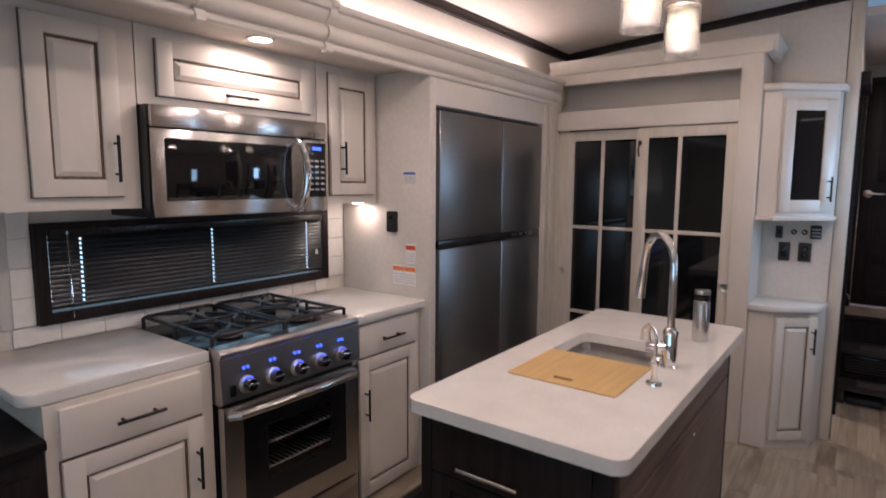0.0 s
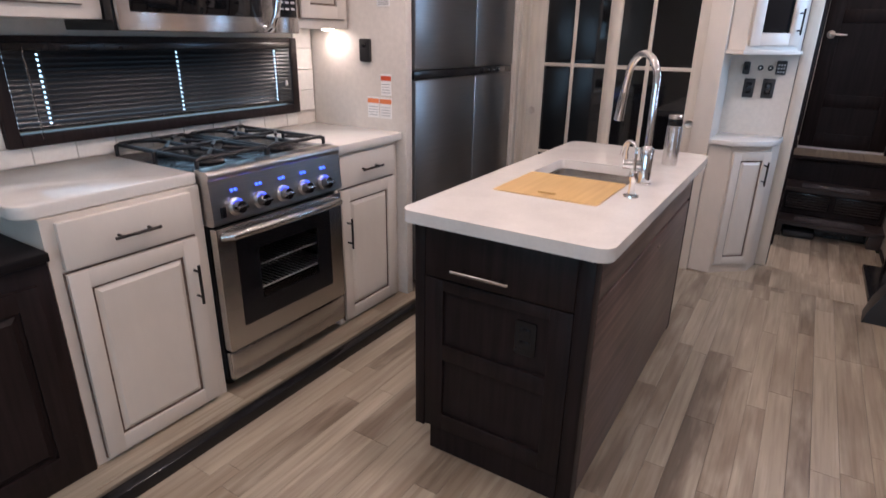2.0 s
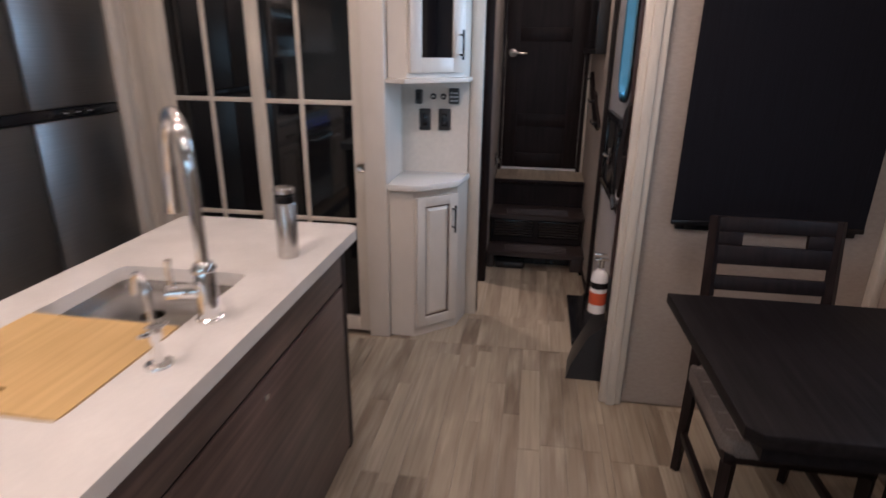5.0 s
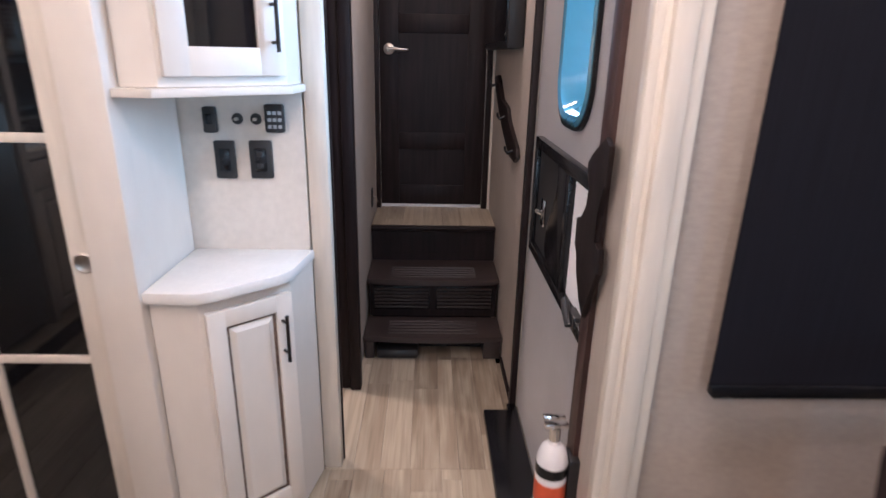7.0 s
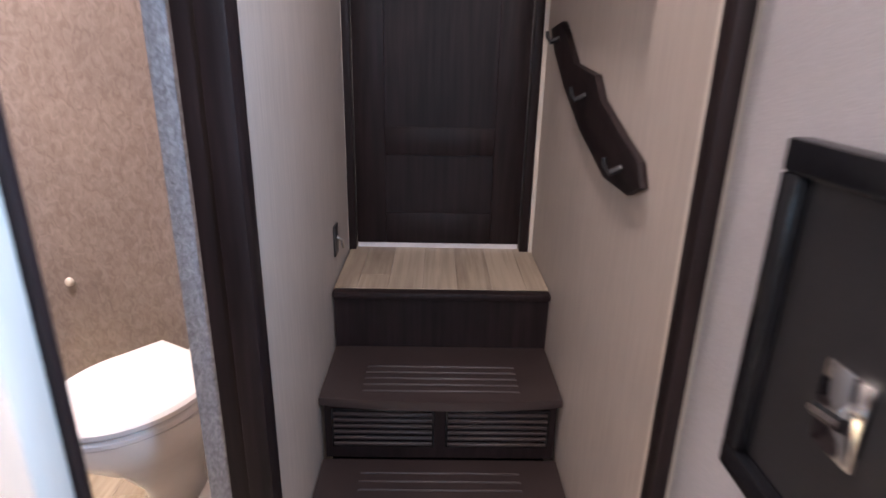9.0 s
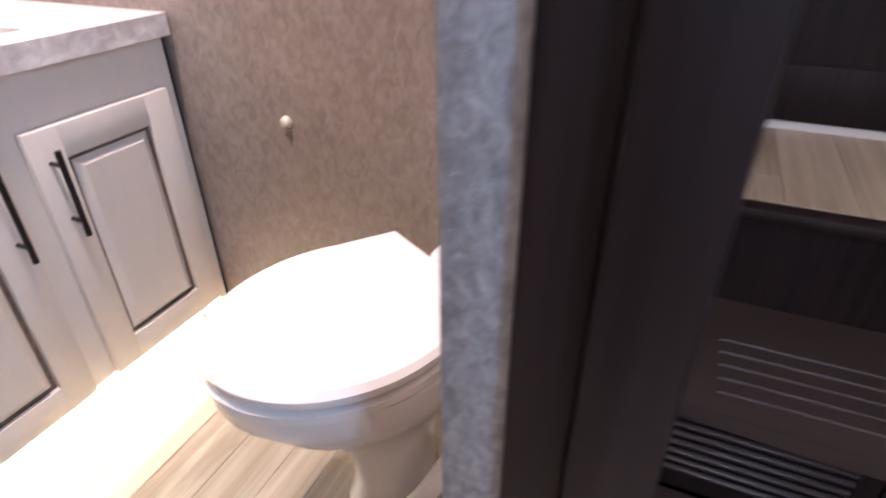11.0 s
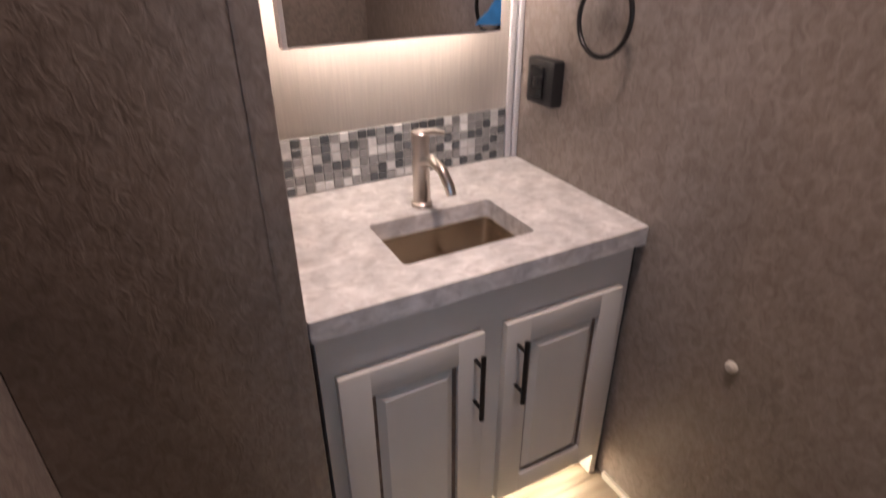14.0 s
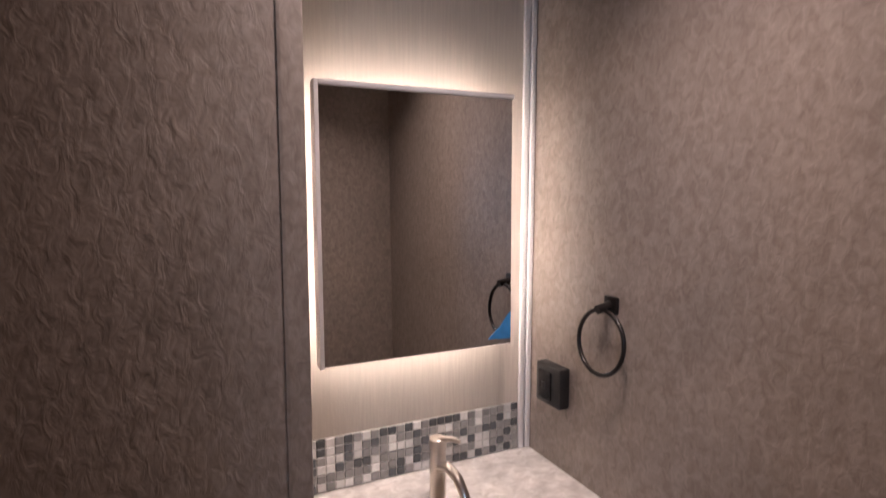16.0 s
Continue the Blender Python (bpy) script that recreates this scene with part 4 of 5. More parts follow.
part("pane", one(box, 0.07, ul - 0.08, -0.012, -0.004, 0.065, 0.575, 0, um), DARKGLASS, gd, "dark glass pane")
bar_pull(gd, um, ul - 0.045, 0.13, 0.14, True)


def wall_plate(name, cat, x, z, w, h, label, d=0.010):
    t = thing(name, (x, 3.225, z), label, cat)
    part("plate", one(prism, rounded(-w / 2, w / 2, -h / 2, h / 2, 0.006, 3), 0, d, pose(x, 3.2245, z, 90, 0, 0), 0, 0.002), PLASTIC, t)
    return t


o1 = wall_plate("light_switch", "switch", -0.408, 1.148, 0.062, 0.115, "black double light switch on the white wall")
part("rocker", one(box, -0.424, -0.392, 3.207, 3.214, 1.115, 1.182, 0.002), BLACK, o1)
o2 = wall_plate("outlet", "outlet", -0.300, 1.15, 0.068, 0.115, "black power outlet on the white wall")
part("face", one(box, -0.318, -0.282, 3.205, 3.214, 1.115, 1.185, 0.004), BLACK, o2)
for dz in (-0.018, 0.018):
    part("socket", one(box, -0.309, -0.291, 3.203, 3.2055, 1.15 + dz - 0.008, 1.15 + dz + 0.008, 0.001), PLASTIC, o2)
o3 = wall_plate("control_remote", "control", -0.44, 1.267, 0.038, 0.075, "small black remote on the wall", 0.02)
part("pad", one(box, -0.45, -0.43, 3.198, 3.2045, 1.255, 1.285, 0.003), BLACK, o3)
o4 = wall_plate("keypad", "control", -0.25, 1.274, 0.056, 0.082, "black wall keypad with grey keys", 0.018)
for i in range(3):
    for j in range(3):
        part("key", one(box, -0.268 + j * 0.015, -0.258 + j * 0.015, 3.2035, 3.2065, 1.245 + i * 0.02, 1.255 + i * 0.02), GREYINK, o4)
for x in (-0.363, -0.308):
    kn = thing("cable_jack", (x, 3.225, 1.27), "small black coaxial jack on the wall", "jack", "coaxial jacks")
    part("plate", one(lathe, [(0.017, 0), (0.016, 0.004), (0.008, 0.005)], (0, 0, 0), 14, pose(x, 3.2245, 1.27, 90, 0, 0)), PLASTIC, kn)
    part("post", one(cyl, (x, 3.224, 1.27), (x, 3.205, 1.27), 0.005, None, 10), NICKEL, kn)

# ---- island ----
ISX0, ISX1, ISY0, ISY1 = -1.06, -0.46, 0.475, 1.96
isl = thing("kitchen_island", (-0.77, 1.25, 0), "espresso wood kitchen island with drawer end", "island")
bm = bmesh.new()
box(bm, ISX0, ISX1 - 0.012, ISY0 + 0.02, ISY1, 0.085, 0.66)
box(bm, ISX0, ISX0 + 0.02, ISY0 + 0.02, ISY1, 0.66, 0.868)
box(bm, ISX1 - 0.032, ISX1 - 0.012, ISY0 + 0.02, ISY1, 0.66, 0.868)
box(bm, ISX0 + 0.02, ISX1 - 0.032, ISY0 + 0.02, ISY0 + 0.04, 0.66, 0.868)
box(bm, ISX0 + 0.02, ISX1 - 0.032, ISY1 - 0.02, ISY1, 0.66, 0.868)
part("body", bm, DARKWOOD, isl)
part("toe_kick", one(box, ISX0 + 0.06, ISX1 - 0.052, ISY0 + 0.008, ISY1 - 0.04, 0, 0.098), DARKWOOD, isl)
part("corner_post", one(box, ISX0 - 0.004, ISX0 + 0.035, ISY0 + 0.004, ISY0 + 0.06, 0.085, 0.868, 0.003), DARKWOOD, isl)
part("corner_post", one(box, ISX1 - 0.05, ISX1 - 0.001, ISY0 + 0.004, ISY0 + 0.06, 0.0, 0.868, 0.003), DARKWOOD, isl)
part("corner_post", one(box, ISX1 - 0.05, ISX1 - 0.001, ISY1 - 0.04, ISY1 + 0.004, 0.0, 0.868, 0.003), DARKWOOD, isl)
em = pose(ISX0 + 0.04, ISY0 + 0.02, 0, 0, 0, 0)
dw = cabinet_door(isl, em @ Matrix.Translation((0, 0, 0.687)), 0.51, 0.172, name="drawer", flat=True, mats=DARKWOOD)
bar_pull(dw, em @ Matrix.Translation((0, 0, 0.69)), 0.215, 0.045, 0.20, False, CHROME)
pn = part("panel_frame", one(box, 0.0, 0.07, -0.02, 0, 0.10, 0.684, 0.002, em), DARKWOOD, isl)
part("stile", one(box, 0.44, 0.51, -0.02, 0, 0.10, 0.684, 0.002, em), DARKWOOD, pn)
for z0, z1 in ((0.10, 0.165), (0.385, 0.445), (0.645, 0.684)):
    part("rail", one(box, 0.07, 0.44, -0.0198, 0, z0, z1, 0.001, em), DARKWOOD, pn)
for z0, z1 in ((0.165, 0.385), (0.445, 0.645)):
    part("panel", one(box, 0.068, 0.442, -0.008, 0, z0 - 0.002, z1 + 0.002, 0, em), DARKWOOD, pn)
io = thing("island_outlet", (-0.655, 0.49, 0.6), "black outlet on the island end panel", "outlet")
part("plate", one(prism, rounded(-0.035, 0.035, -0.057, 0.057, 0.006, 3), 0, 0.008, pose(-0.655, 0.4868, 0.558, 90, 0, 0)), BLACK, io)
for dz in (-0.022, 0.022):
    part("socket", one(box, -0.672, -0.638, 0.4765, 0.4802, 0.558 + dz - 0.014, 0.558 + dz + 0.014, 0.003), BLACK, io)
for z0, z1 in ((0.715, 0.862), (0.02, 0.70)):
    part("side_panel", one(box, ISX1 - 0.012, ISX1, ISY0 + 0.06, ISY1 - 0.04, z0, z1, 0.003), SIDEWOOD, isl, "weathered brown wood-grain side panel")
part("catch", one(cyl, (ISX1 - 0.002, 1.30, 0.655), (ISX1 + 0.006, 1.30, 0.655), 0.009), CHROME, isl)
n = 6
outer = rounded(-1.095, -0.415, 0.435, 2.01, 0.045, n)
hole = rounded(-0.965, -0.58, 0.82, 1.50, 0.03, n)
bm = bmesh.new()
ringslab(bm, outer, hole, 0.87, 0.91)
solid("island_counter", bm, QUARTZ, "white quartz island top with an undermount sink cutout", "countertop")
sink = thing("sink", (-0.77, 1.16, 0.67), "stainless steel undermount workstation sink", "sink")
bm = bmesh.new()
ringslab(bm, rounded(-0.985, -0.56, 0.80, 1.52, 0.03, n), rounded(-0.965, -0.58, 0.82, 1.50, 0.03, n), 0.69, 0.8695)
box(bm, -0.985, -0.56, 0.80, 1.52, 0.675, 0.69)
part("basin", bm, STEEL, sink)
part("drain", one(lathe, [(0.05, 0), (0.045, 0.004), (0.03, 0.002), (0.004, 0.001)], (-0.77, 1.16, 0.69)), CHROME, sink)
bm = bmesh.new()
ringslab(bm, rounded(-0.9645, -0.5805, 1.17, 1.4995, 0.028, n), rounded(-0.80, -0.74, 1.305, 1.365, 0.029, n), 0.842, 0.846)
part("tray", bm, STEEL, sink, "brushed steel tray set in the sink")
cb = thing("cutting_board", (-0.77, 1.0, 0.895), "bamboo cutting board set over the sink", "cutting board")
bo, bh = rounded(-0.963, -0.582, 0.822, 1.175, 0.006, n), rounded(-0.815, -0.745, 0.868, 0.892, 0.0115, n)
part("board", one(ringslab, bo, bh, 0.893, 0.913), BAMBOO, cb)

fa = thing("kitchen_faucet", (-0.535, 1.225, 0.91), "tall chrome gooseneck pull-down faucet", "faucet")
fx, fy = -0.535, 1.225
part("base", one(lathe, [(0.03, 0), (0.03, 0.006), (0.025, 0.01), (0.024, 0.13), (0.02, 0.14), (0.014, 0.145)], (fx, fy, 0.91)), CHROME, fa)
arc = [(fx, fy, 1.05), (fx, fy, 1.27)] + [(fx - 0.07 * (1 - math.cos(a)), fy + 0.067 * (1 - math.cos(a)), 1.27 + 0.105 * math.sin(a)) for a in [radians(15 * k) for k in range(1, 12)]]
arc += [(fx - 0.15, fy + 0.144, 1.22)]
part("neck", one(tube, arc, 0.0135), CHROME, fa)
e = Vector(arc[-1])
part("spray_head", one(cyl, e + Vector((0.002, 0, 0.02)), e + Vector((-0.012, 0.012, -0.10)), 0.0155, 0.020), CHROME, fa)
hub = part("handle_hub", one(cyl, (fx - 0.015, fy - 0.008, 0.985), (fx - 0.075, fy - 0.035, 0.985), 0.019, 0.018), CHROME, fa)
part("lever", one(tube, [(fx - 0.062, fy - 0.03, 0.995), (fx - 0.066, fy - 0.032, 1.03), (fx - 0.062, fy - 0.034, 1.065)], [0.0065, 0.0055, 0.0075]), CHROME, hub)
part("collar_ring", one(lathe, [(0.0265, 0), (0.0275, 0.002), (0.0275, 0.006), (0.0265, 0.008)], (fx, fy, 1.032)), CHROME, fa)
ft = thing("filter_faucet", (-0.52, 1.03, 0.91), "small chrome filtered-water faucet", "faucet")
gx, gy = -0.525, 1.02
part("base", one(lathe, [(0.027, 0), (0.026, 0.005), (0.012, 0.01), (0.009, 0.05), (0.014, 0.06), (0.014, 0.085), (0.008, 0.09)], (gx, gy, 0.91)), CHROME, ft)
part("spout", one(tube, [(gx, gy, 0.99), (gx, gy, 1.06)] + [(gx - 0.028 * (1 - math.cos(a)), gy + 0.02 * (1 - math.cos(a)), 1.06 + 0.035 * math.sin(a)) for a in [radians(20 * k) for k in range(1, 9)]] + [(gx - 0.06, gy + 0.042, 1.04)], 0.0055), CHROME, ft)
for s in (-1, 1):
    part("lever", one(tube, [(gx, gy, 0.98), (gx + 0.005 * s, gy + 0.035 * s, 0.99)], 0.005), CHROME, ft)
sd = thing("soap_dispenser", (-0.53, 1.66, 0.91), "brushed metal pump soap dispenser on the counter", "soap dispenser")
part("body", one(lathe, [(0.030, 0), (0.032, 0.004), (0.032, 0.165), (0.029, 0.17)], (-0.53, 1.66, 0.91)), STEEL, sd)
part("collar", one(lathe, [(0.029, 0), (0.03, 0.004), (0.03, 0.022), (0.027, 0.025)], (-0.53, 1.66, 1.08)), BLACK, sd)
part("cap", one(lathe, [(0.026, 0), (0.031, 0.003), (0.031, 0.016), (0.028, 0.02), (0.004, 0.022)], (-0.53, 1.66, 1.106)), STEEL, sd)

# ---- hallway: bathroom sliding door, stairs, bedroom door ----
bdn = thing("bathroom_door_casing", (-0.1, 3.74, 0), "espresso wood casing of the bathroom doorway", "door frame", kind="structure")
part("casing", one(box, -0.1755, -0.136, 3.757, 3.799, 0, 2.12, 0.004), DARKWOOD, bdn)
part("casing", one(box, -0.135, -0.088, 3.742, 3.80, 0.0, 2.12, 0.005), DARKWOOD, bdn)
part("casing", one(box, -0.154, -0.095, 3.273, 3.284, 0, 2.12, 0.002), DARKWOOD, bdn)
part("head_casing", one(box, -0.11, -0.05, 3.27, 3.80, 2.122, 2.20, 0.005), DARKWOOD, bdn)

stairs = thing("stairs", (0.24, 4.2, 0), "dark brown moulded step unit up to the bedroom", "stairs")
SX0, SX1 = -0.105, 0.588
part("riser_back", one(box, SX0, SX1, 4.535, 4.93, 0.0, 0.53), DARKWOOD, stairs)
part("nosing", one(box, SX0, SX1, 4.50, 4.54, 0.53, 0.556, 0.008), DARKWOOD, stairs)


def bowed(y0, y1, bow):
    pts = [(SX0, y1), (SX0, y0 + bow)]
    pts += [(SX0 + (SX1 - SX0) * k / 12, y0 + bow * (2 * k / 12 - 1) ** 2) for k in range(1, 12)]
    return pts + [(SX1, y0 + bow), (SX1, y1)]


for y0, y1, z, below in ((4.0, 4.25, 0.13, 0.0), (4.215, 4.535, 0.35, 0.13)):
    tr = part("tread", one(prism, bowed(y0, y1, 0.02), z - 0.028, z, None, 0, 0.006), TREAD, stairs)
    for k in range(5):
        bm = bmesh.new()
        yy = y0 + 0.055 + k * 0.033
        tube(bm, [(SX0 + 0.12, yy, z), (SX0 + 0.13, yy, z + 0.002), (SX1 - 0.13, yy, z + 0.002), (SX1 - 0.12, yy, z)], 0.0035, 6)
        part("grip_ridge", bm, TREAD, tr)
part("riser", one(box, SX0 + 0.01, SX1 - 0.01, 4.255, 4.29, 0.13, 0.322), DARKWOOD, stairs)
for x0, x1 in ((SX0 + 0.03, 0.225), (0.255, SX1 - 0.03)):
    v = part("vent", one(box, x0, x1, 4.246, 4.256, 0.175, 0.305, 0.002), BLACK, stairs)
    for k in range(6):
        part("louver", one(box, x0 + 0.008, x1 - 0.008, -0.004, 0.004, -0.006, 0.006, 0.001, Matrix.Translation((0, 4.242, 0.19 + k * 0.02)) @ pose(0, 0, 0, 30, 0, 0)), TREAD, v)
part("foot_block", one(box, SX1 - 0.09, SX1 - 0.005, 4.03, 4.24, 0, 0.103, 0.004), TREAD, stairs)
part("foot_block", one(box, SX0 + 0.005, SX0 + 0.05, 4.03, 4.24, 0, 0.103, 0.004), TREAD, stairs)
part("back_board", one(box, SX0, SX1, 4.16, 4.18, 0, 0.103), BLACK, stairs)
fp = thing("foot_mat", (0.0, 4.05, 0), "dark rolled mat tucked under the bottom step", "mat")
part("roll", one(box, SX0 + 0.06, 0.17, 4.02, 4.12, 0.0, 0.055, 0.02), PLASTIC, fp)
structure("landing_floor", [(SX0, SX1, 4.541, 5.6, 0.50, 0.5485)], SUBFLOOR, "wood-look planks of the raised landing", "floor")

bd = thing("door_1", (0.23, 4.93, 0.57), "espresso wood bedroom door, closed, lever handle", "door", kind="structure")
DX0, DX1 = -0.08, 0.538
bm = bmesh.new()
for b in ((0, 0.11, 0, 1.78), (0.508, 0.618, 0, 1.78), (0.11, 0.508, 0, 0.12), (0.11, 0.508, 1.66, 1.78), (0.11, 0.508, 0.34, 0.44), (0.11, 0.508, 1.0, 1.1)):
    box(bm, DX0 + b[0], DX0 + b[1], 4.935, 4.965, 0.575 + b[2], 0.575 + b[3], 0.003)
slab = part("door_frame_rails", bm, DARKWOOD, bd)
for z0, z1 in ((0.12, 0.34), (0.44, 1.0), (1.1, 1.66)):
    part("panel", one(box, DX0 + 0.105, DX1 - 0.105, 4.942, 4.958, 0.57 + z0, 0.58 + z1), DARKWOOD, slab)
lv = part("lever_handle", one(lathe, [(0.031, 0), (0.03, 0.008), (0.014, 0.012), (0.011, 0.04)], (0, 0, 0), m=pose(-0.025, 4.935, 1.485, 90, 0, 0)), NICKEL, bd, "satin nickel lever handle")
part("lever", one(tube, [(-0.025, 4.897, 1.485), (0.01, 4.893, 1.486), (0.055, 4.895, 1.482), (0.085, 4.90, 1.484)], [0.01, 0.009, 0.008, 0.006]), NICKEL, lv)
part("jamb", one(box, -0.115, -0.083, 4.91, 4.97, 0.551, 2.37, 0.003), DARKWOOD, bd)
part("jamb", one(box, 0.541, 0.573, 4.91, 4.97, 0.551, 2.37, 0.003), DARKWOOD, bd)
# White strip imitates the light that spills under the door.
part("sweep", one(box, -0.078, 0.536, 4.94, 4.96, 0.5555, 0.574), WHITEPANEL, bd, "pale strip in place of light under the door")
part("head", one(box, -0.115, 0.573, 4.91, 4.97, 2.358, 2.40, 0.003), DARKWOOD, bd)
part("edge_strip", one(box, -0.109, -0.1155, 4.905, 4.93, 0.551, 2.40), TRIM, bd)
part("edge_strip", one(box, 0.574, 0.588, 4.905, 4.93, 0.551, 2.40), TRIM, bd)
structure("wall_bedroom_backing", [(-0.3, 0.9, 5.5, 5.55, 0.5, 2.7)], CREAMWALL, "pale bedroom wall beyond the door", "wall")
lamp("bedroom_lamp", "AREA", (0.23, 5.25, 1.6), 4, WARM, 0.2)
so = thing("stair_outlet", (-0.11, 4.62, 0.68), "small black outlet on the stair wall", "outlet")
part("plate", one(box, -0.1095, -0.102, 4.59, 4.65, 0.64, 0.74, 0.002), PLASTIC, so)
part("lever", one(tube, [(-0.102, 4.62, 0.70), (-0.085, 4.62, 0.69), (-0.082, 4.625, 0.66)], 0.005, 8), NICKEL, so)

# ---- entry door wall ----
ed = thing("door_2", (0.6, 3.15, 0.02), "grey entry door with screen insert and oval window", "door", kind="structure")
EX = 0.605
bm = bmesh.new()
n = 8
o = [(y, z) for y, z in rounded(2.685, 3.60, 0.03, 2.0, 0.01, n)]
h = rounded(2.905, 3.225, 1.31, 1.86, 0.10, n)
YZ = Matrix(((0, 0, 1, 0), (1, 0, 0, 0), (0, 1, 0, 0), (0, 0, 0, 1)))
ringslab(bm, o, h, 0, 0.03, Matrix.Translation((EX, 0, 0)) @ YZ)
leaf = part("leaf", bm, SCREEN, ed)
bm = bmesh.new()
rings = [(rounded(2.893, 3.244, 1.285, 1.885, 0.125, n), -0.001), (rounded(2.895, 3.242, 1.287, 1.883, 0.122, n), -0.014), (rounded(2.906, 3.231, 1.299, 1.871, 0.115, n), -0.018),
         (rounded(2.92, 3.216, 1.315, 1.855, 0.10, n), -0.012), (rounded(2.93, 3.204, 1.33, 1.84, 0.09, n), 0.02), (rounded(2.945, 3.185, 1.352, 1.82, 0.075, n), 0.058)]
for (a, xa), (b, xb) in zip(rings, rings[1:]):
    va, vb = [bm.verts.new((EX + xa, y, z)) for y, z in a], [bm.verts.new((EX + xb, y, z)) for y, z in b]
    for i in range(len(a)):
        bm.faces.new((va[i], va[(i + 1) % len(a)], vb[(i + 1) % len(a)], vb[i]))
bmesh.ops.remove_doubles(bm, verts=bm.verts, dist=0.0005)
part("window_frame", bm, WINBLUE, leaf, "glossy blue-lit oval window surround")
bm = bmesh.new()
ringslab(bm, rounded(2.884, 3.252, 1.277, 1.893, 0.128, n), rounded(2.895, 3.242, 1.287, 1.883, 0.124, n), -0.012, -0.001, Matrix.Translation((EX, 0, 0)) @ YZ)
part("gasket", bm, BLACK, leaf, "black rubber gasket")
part("pane", one(box, EX + 0.059, EX + 0.063, 2.93, 3.20, 1.33, 1.85), DAYPANE, leaf, "bright daylit window glass")
bm = bmesh.new()
for y0, y1, z0, z1 in ((2.72, 3.45, 1.17, 1.205), (2.72, 3.45, 0.80, 0.835), (3.42, 3.45, 0.835, 1.17), (2.95, 2.985, 0.835, 1.17)):
    box(bm, EX - 0.028, EX - 0.001, y0, y1, z0, z1, 0.004)
sf = part("screen_frame", bm, BLACK, ed)
part("latch_panel", one(box, EX - 0.012, EX - 0.001, 2.986, 3.419, 0.836, 1.169), PLASTIC, sf)
bm = bmesh.new()
prism(bm, [(2.986, 0.836), (3.16, 0.836), (3.20, 0.89), (3.19, 0.96), (3.13, 1.03), (3.09, 1.08), (3.08, 1.13), (3.10, 1.169), (2.986, 1.169)], -0.026, -0.0125, Matrix.Translation((EX, 0, 0)) @ YZ, 0, 0.004)
part("grip", bm, BLACK, sf)
bm = bmesh.new()
box(bm, EX - 0.02, EX - 0.012, 3.27, 3.33, 0.93, 1.02, 0.004)
tube(bm, [(EX - 0.02, 3.30, 0.97), (EX - 0.04, 3.30, 0.98), (EX - 0.045, 3.26, 0.99)], 0.007, 8)
part("latch", bm, CHROME, sf)
# Not a lamp: the panel's glow imitates daylight from outside.
part("slide_panel", one(box, EX - 0.008, EX - 0.001, 2.70, 2.949, 0.836, 1.169), PALEPANE, sf, "white panel with added glow for the daylight behind it")
bm = bmesh.new()
prism(bm, [(2.595, 1.30), (2.625, 1.315), (2.70, 1.268), (2.735, 1.245), (2.725, 1.215), (2.70, 1.20), (2.705, 1.15), (2.735, 1.115), (2.782, 1.105), (2.776, 1.035), (2.748, 1.03),
           (2.742, 0.98), (2.70, 0.93), (2.66, 0.90), (2.612, 0.99), (2.582, 1.035), (2.588, 1.09), (2.628, 1.09), (2.632, 1.15), (2.598, 1.215)], -0.045, -0.031, Matrix.Translation((EX, 0, 0)) @ YZ, 0, 0.005)
part("screen_handle", bm, DARKWOOD, ed, "dark moulded screen door handle")
part("jamb", one(box, 0.576, 0.6045, 2.652, 2.714, 0, 2.02, 0.003), REDWOOD, ed, "dark reddish-brown wood jamb")
part("jamb", one(box, 0.575, 0.60, 3.60, 3.64, 0, 2.02, 0.003), DARKWOOD, ed)
part("edge_strip", one(box, 0.577, 0.587, 3.642, 3.655, 0, 2.02, 0.002), TRIM, ed)
part("sill", one(box, 0.56, 0.60, 2.685, 3.60, 0, 0.03, 0.004), BLACK, ed)
bm = bmesh.new()
box(bm, EX - 0.03, EX - 0.001, 2.77, 2.84, 0.80, 0.845, 0.006)
tube(bm, [(EX - 0.034, 2.85, 0.86), (EX - 0.038, 2.82, 0.845), (EX - 0.036, 2.785, 0.815)], [0.010, 0.012, 0.010], 10)
part("latch_knob", bm, PLASTIC, ed)

ex = thing("fire_extinguisher", (0.525, 2.66, 0.36), "small white fire extinguisher with red label", "fire extinguisher")
part("cylinder", one(lathe, [(0.03, 0), (0.04, 0.006), (0.04, 0.17), (0.032, 0.20), (0.016, 0.215), (0.014, 0.225)], (0.528, 2.66, 0.34)), WHITEPANEL, ex)
part("label", one(lathe, [(0.0405, 0), (0.0408, 0.003), (0.0408, 0.057), (0.0405, 0.06)], (0.528, 2.66, 0.39)), RED, ex)
part("band", one(lathe, [(0.0405, 0), (0.0408, 0.003), (0.0408, 0.027), (0.0405, 0.03)], (0.528, 2.66, 0.47)), BLACK, ex)
bm = bmesh.new()
cyl(bm, (0.528, 2.66, 0.565), (0.528, 2.66, 0.60), 0.014)
box(bm, 0.50, 0.56, 2.65, 2.67, 0.60, 0.612, 0.003)
box(bm, 0.495, 0.55, 2.652, 2.668, 0.625, 0.635, 0.003)
part("valve", bm, CHROME, ex)
part("bracket", one(box, 0.565, 0.592, 2.63, 2.69, 0.36, 0.52, 0.003), PLASTIC, ex)
bg = thing("entry_step_bag", (0.5, 2.75, 0), "black folded grab-step bag on the floor by the door", "bag")
bm = bmesh.new()
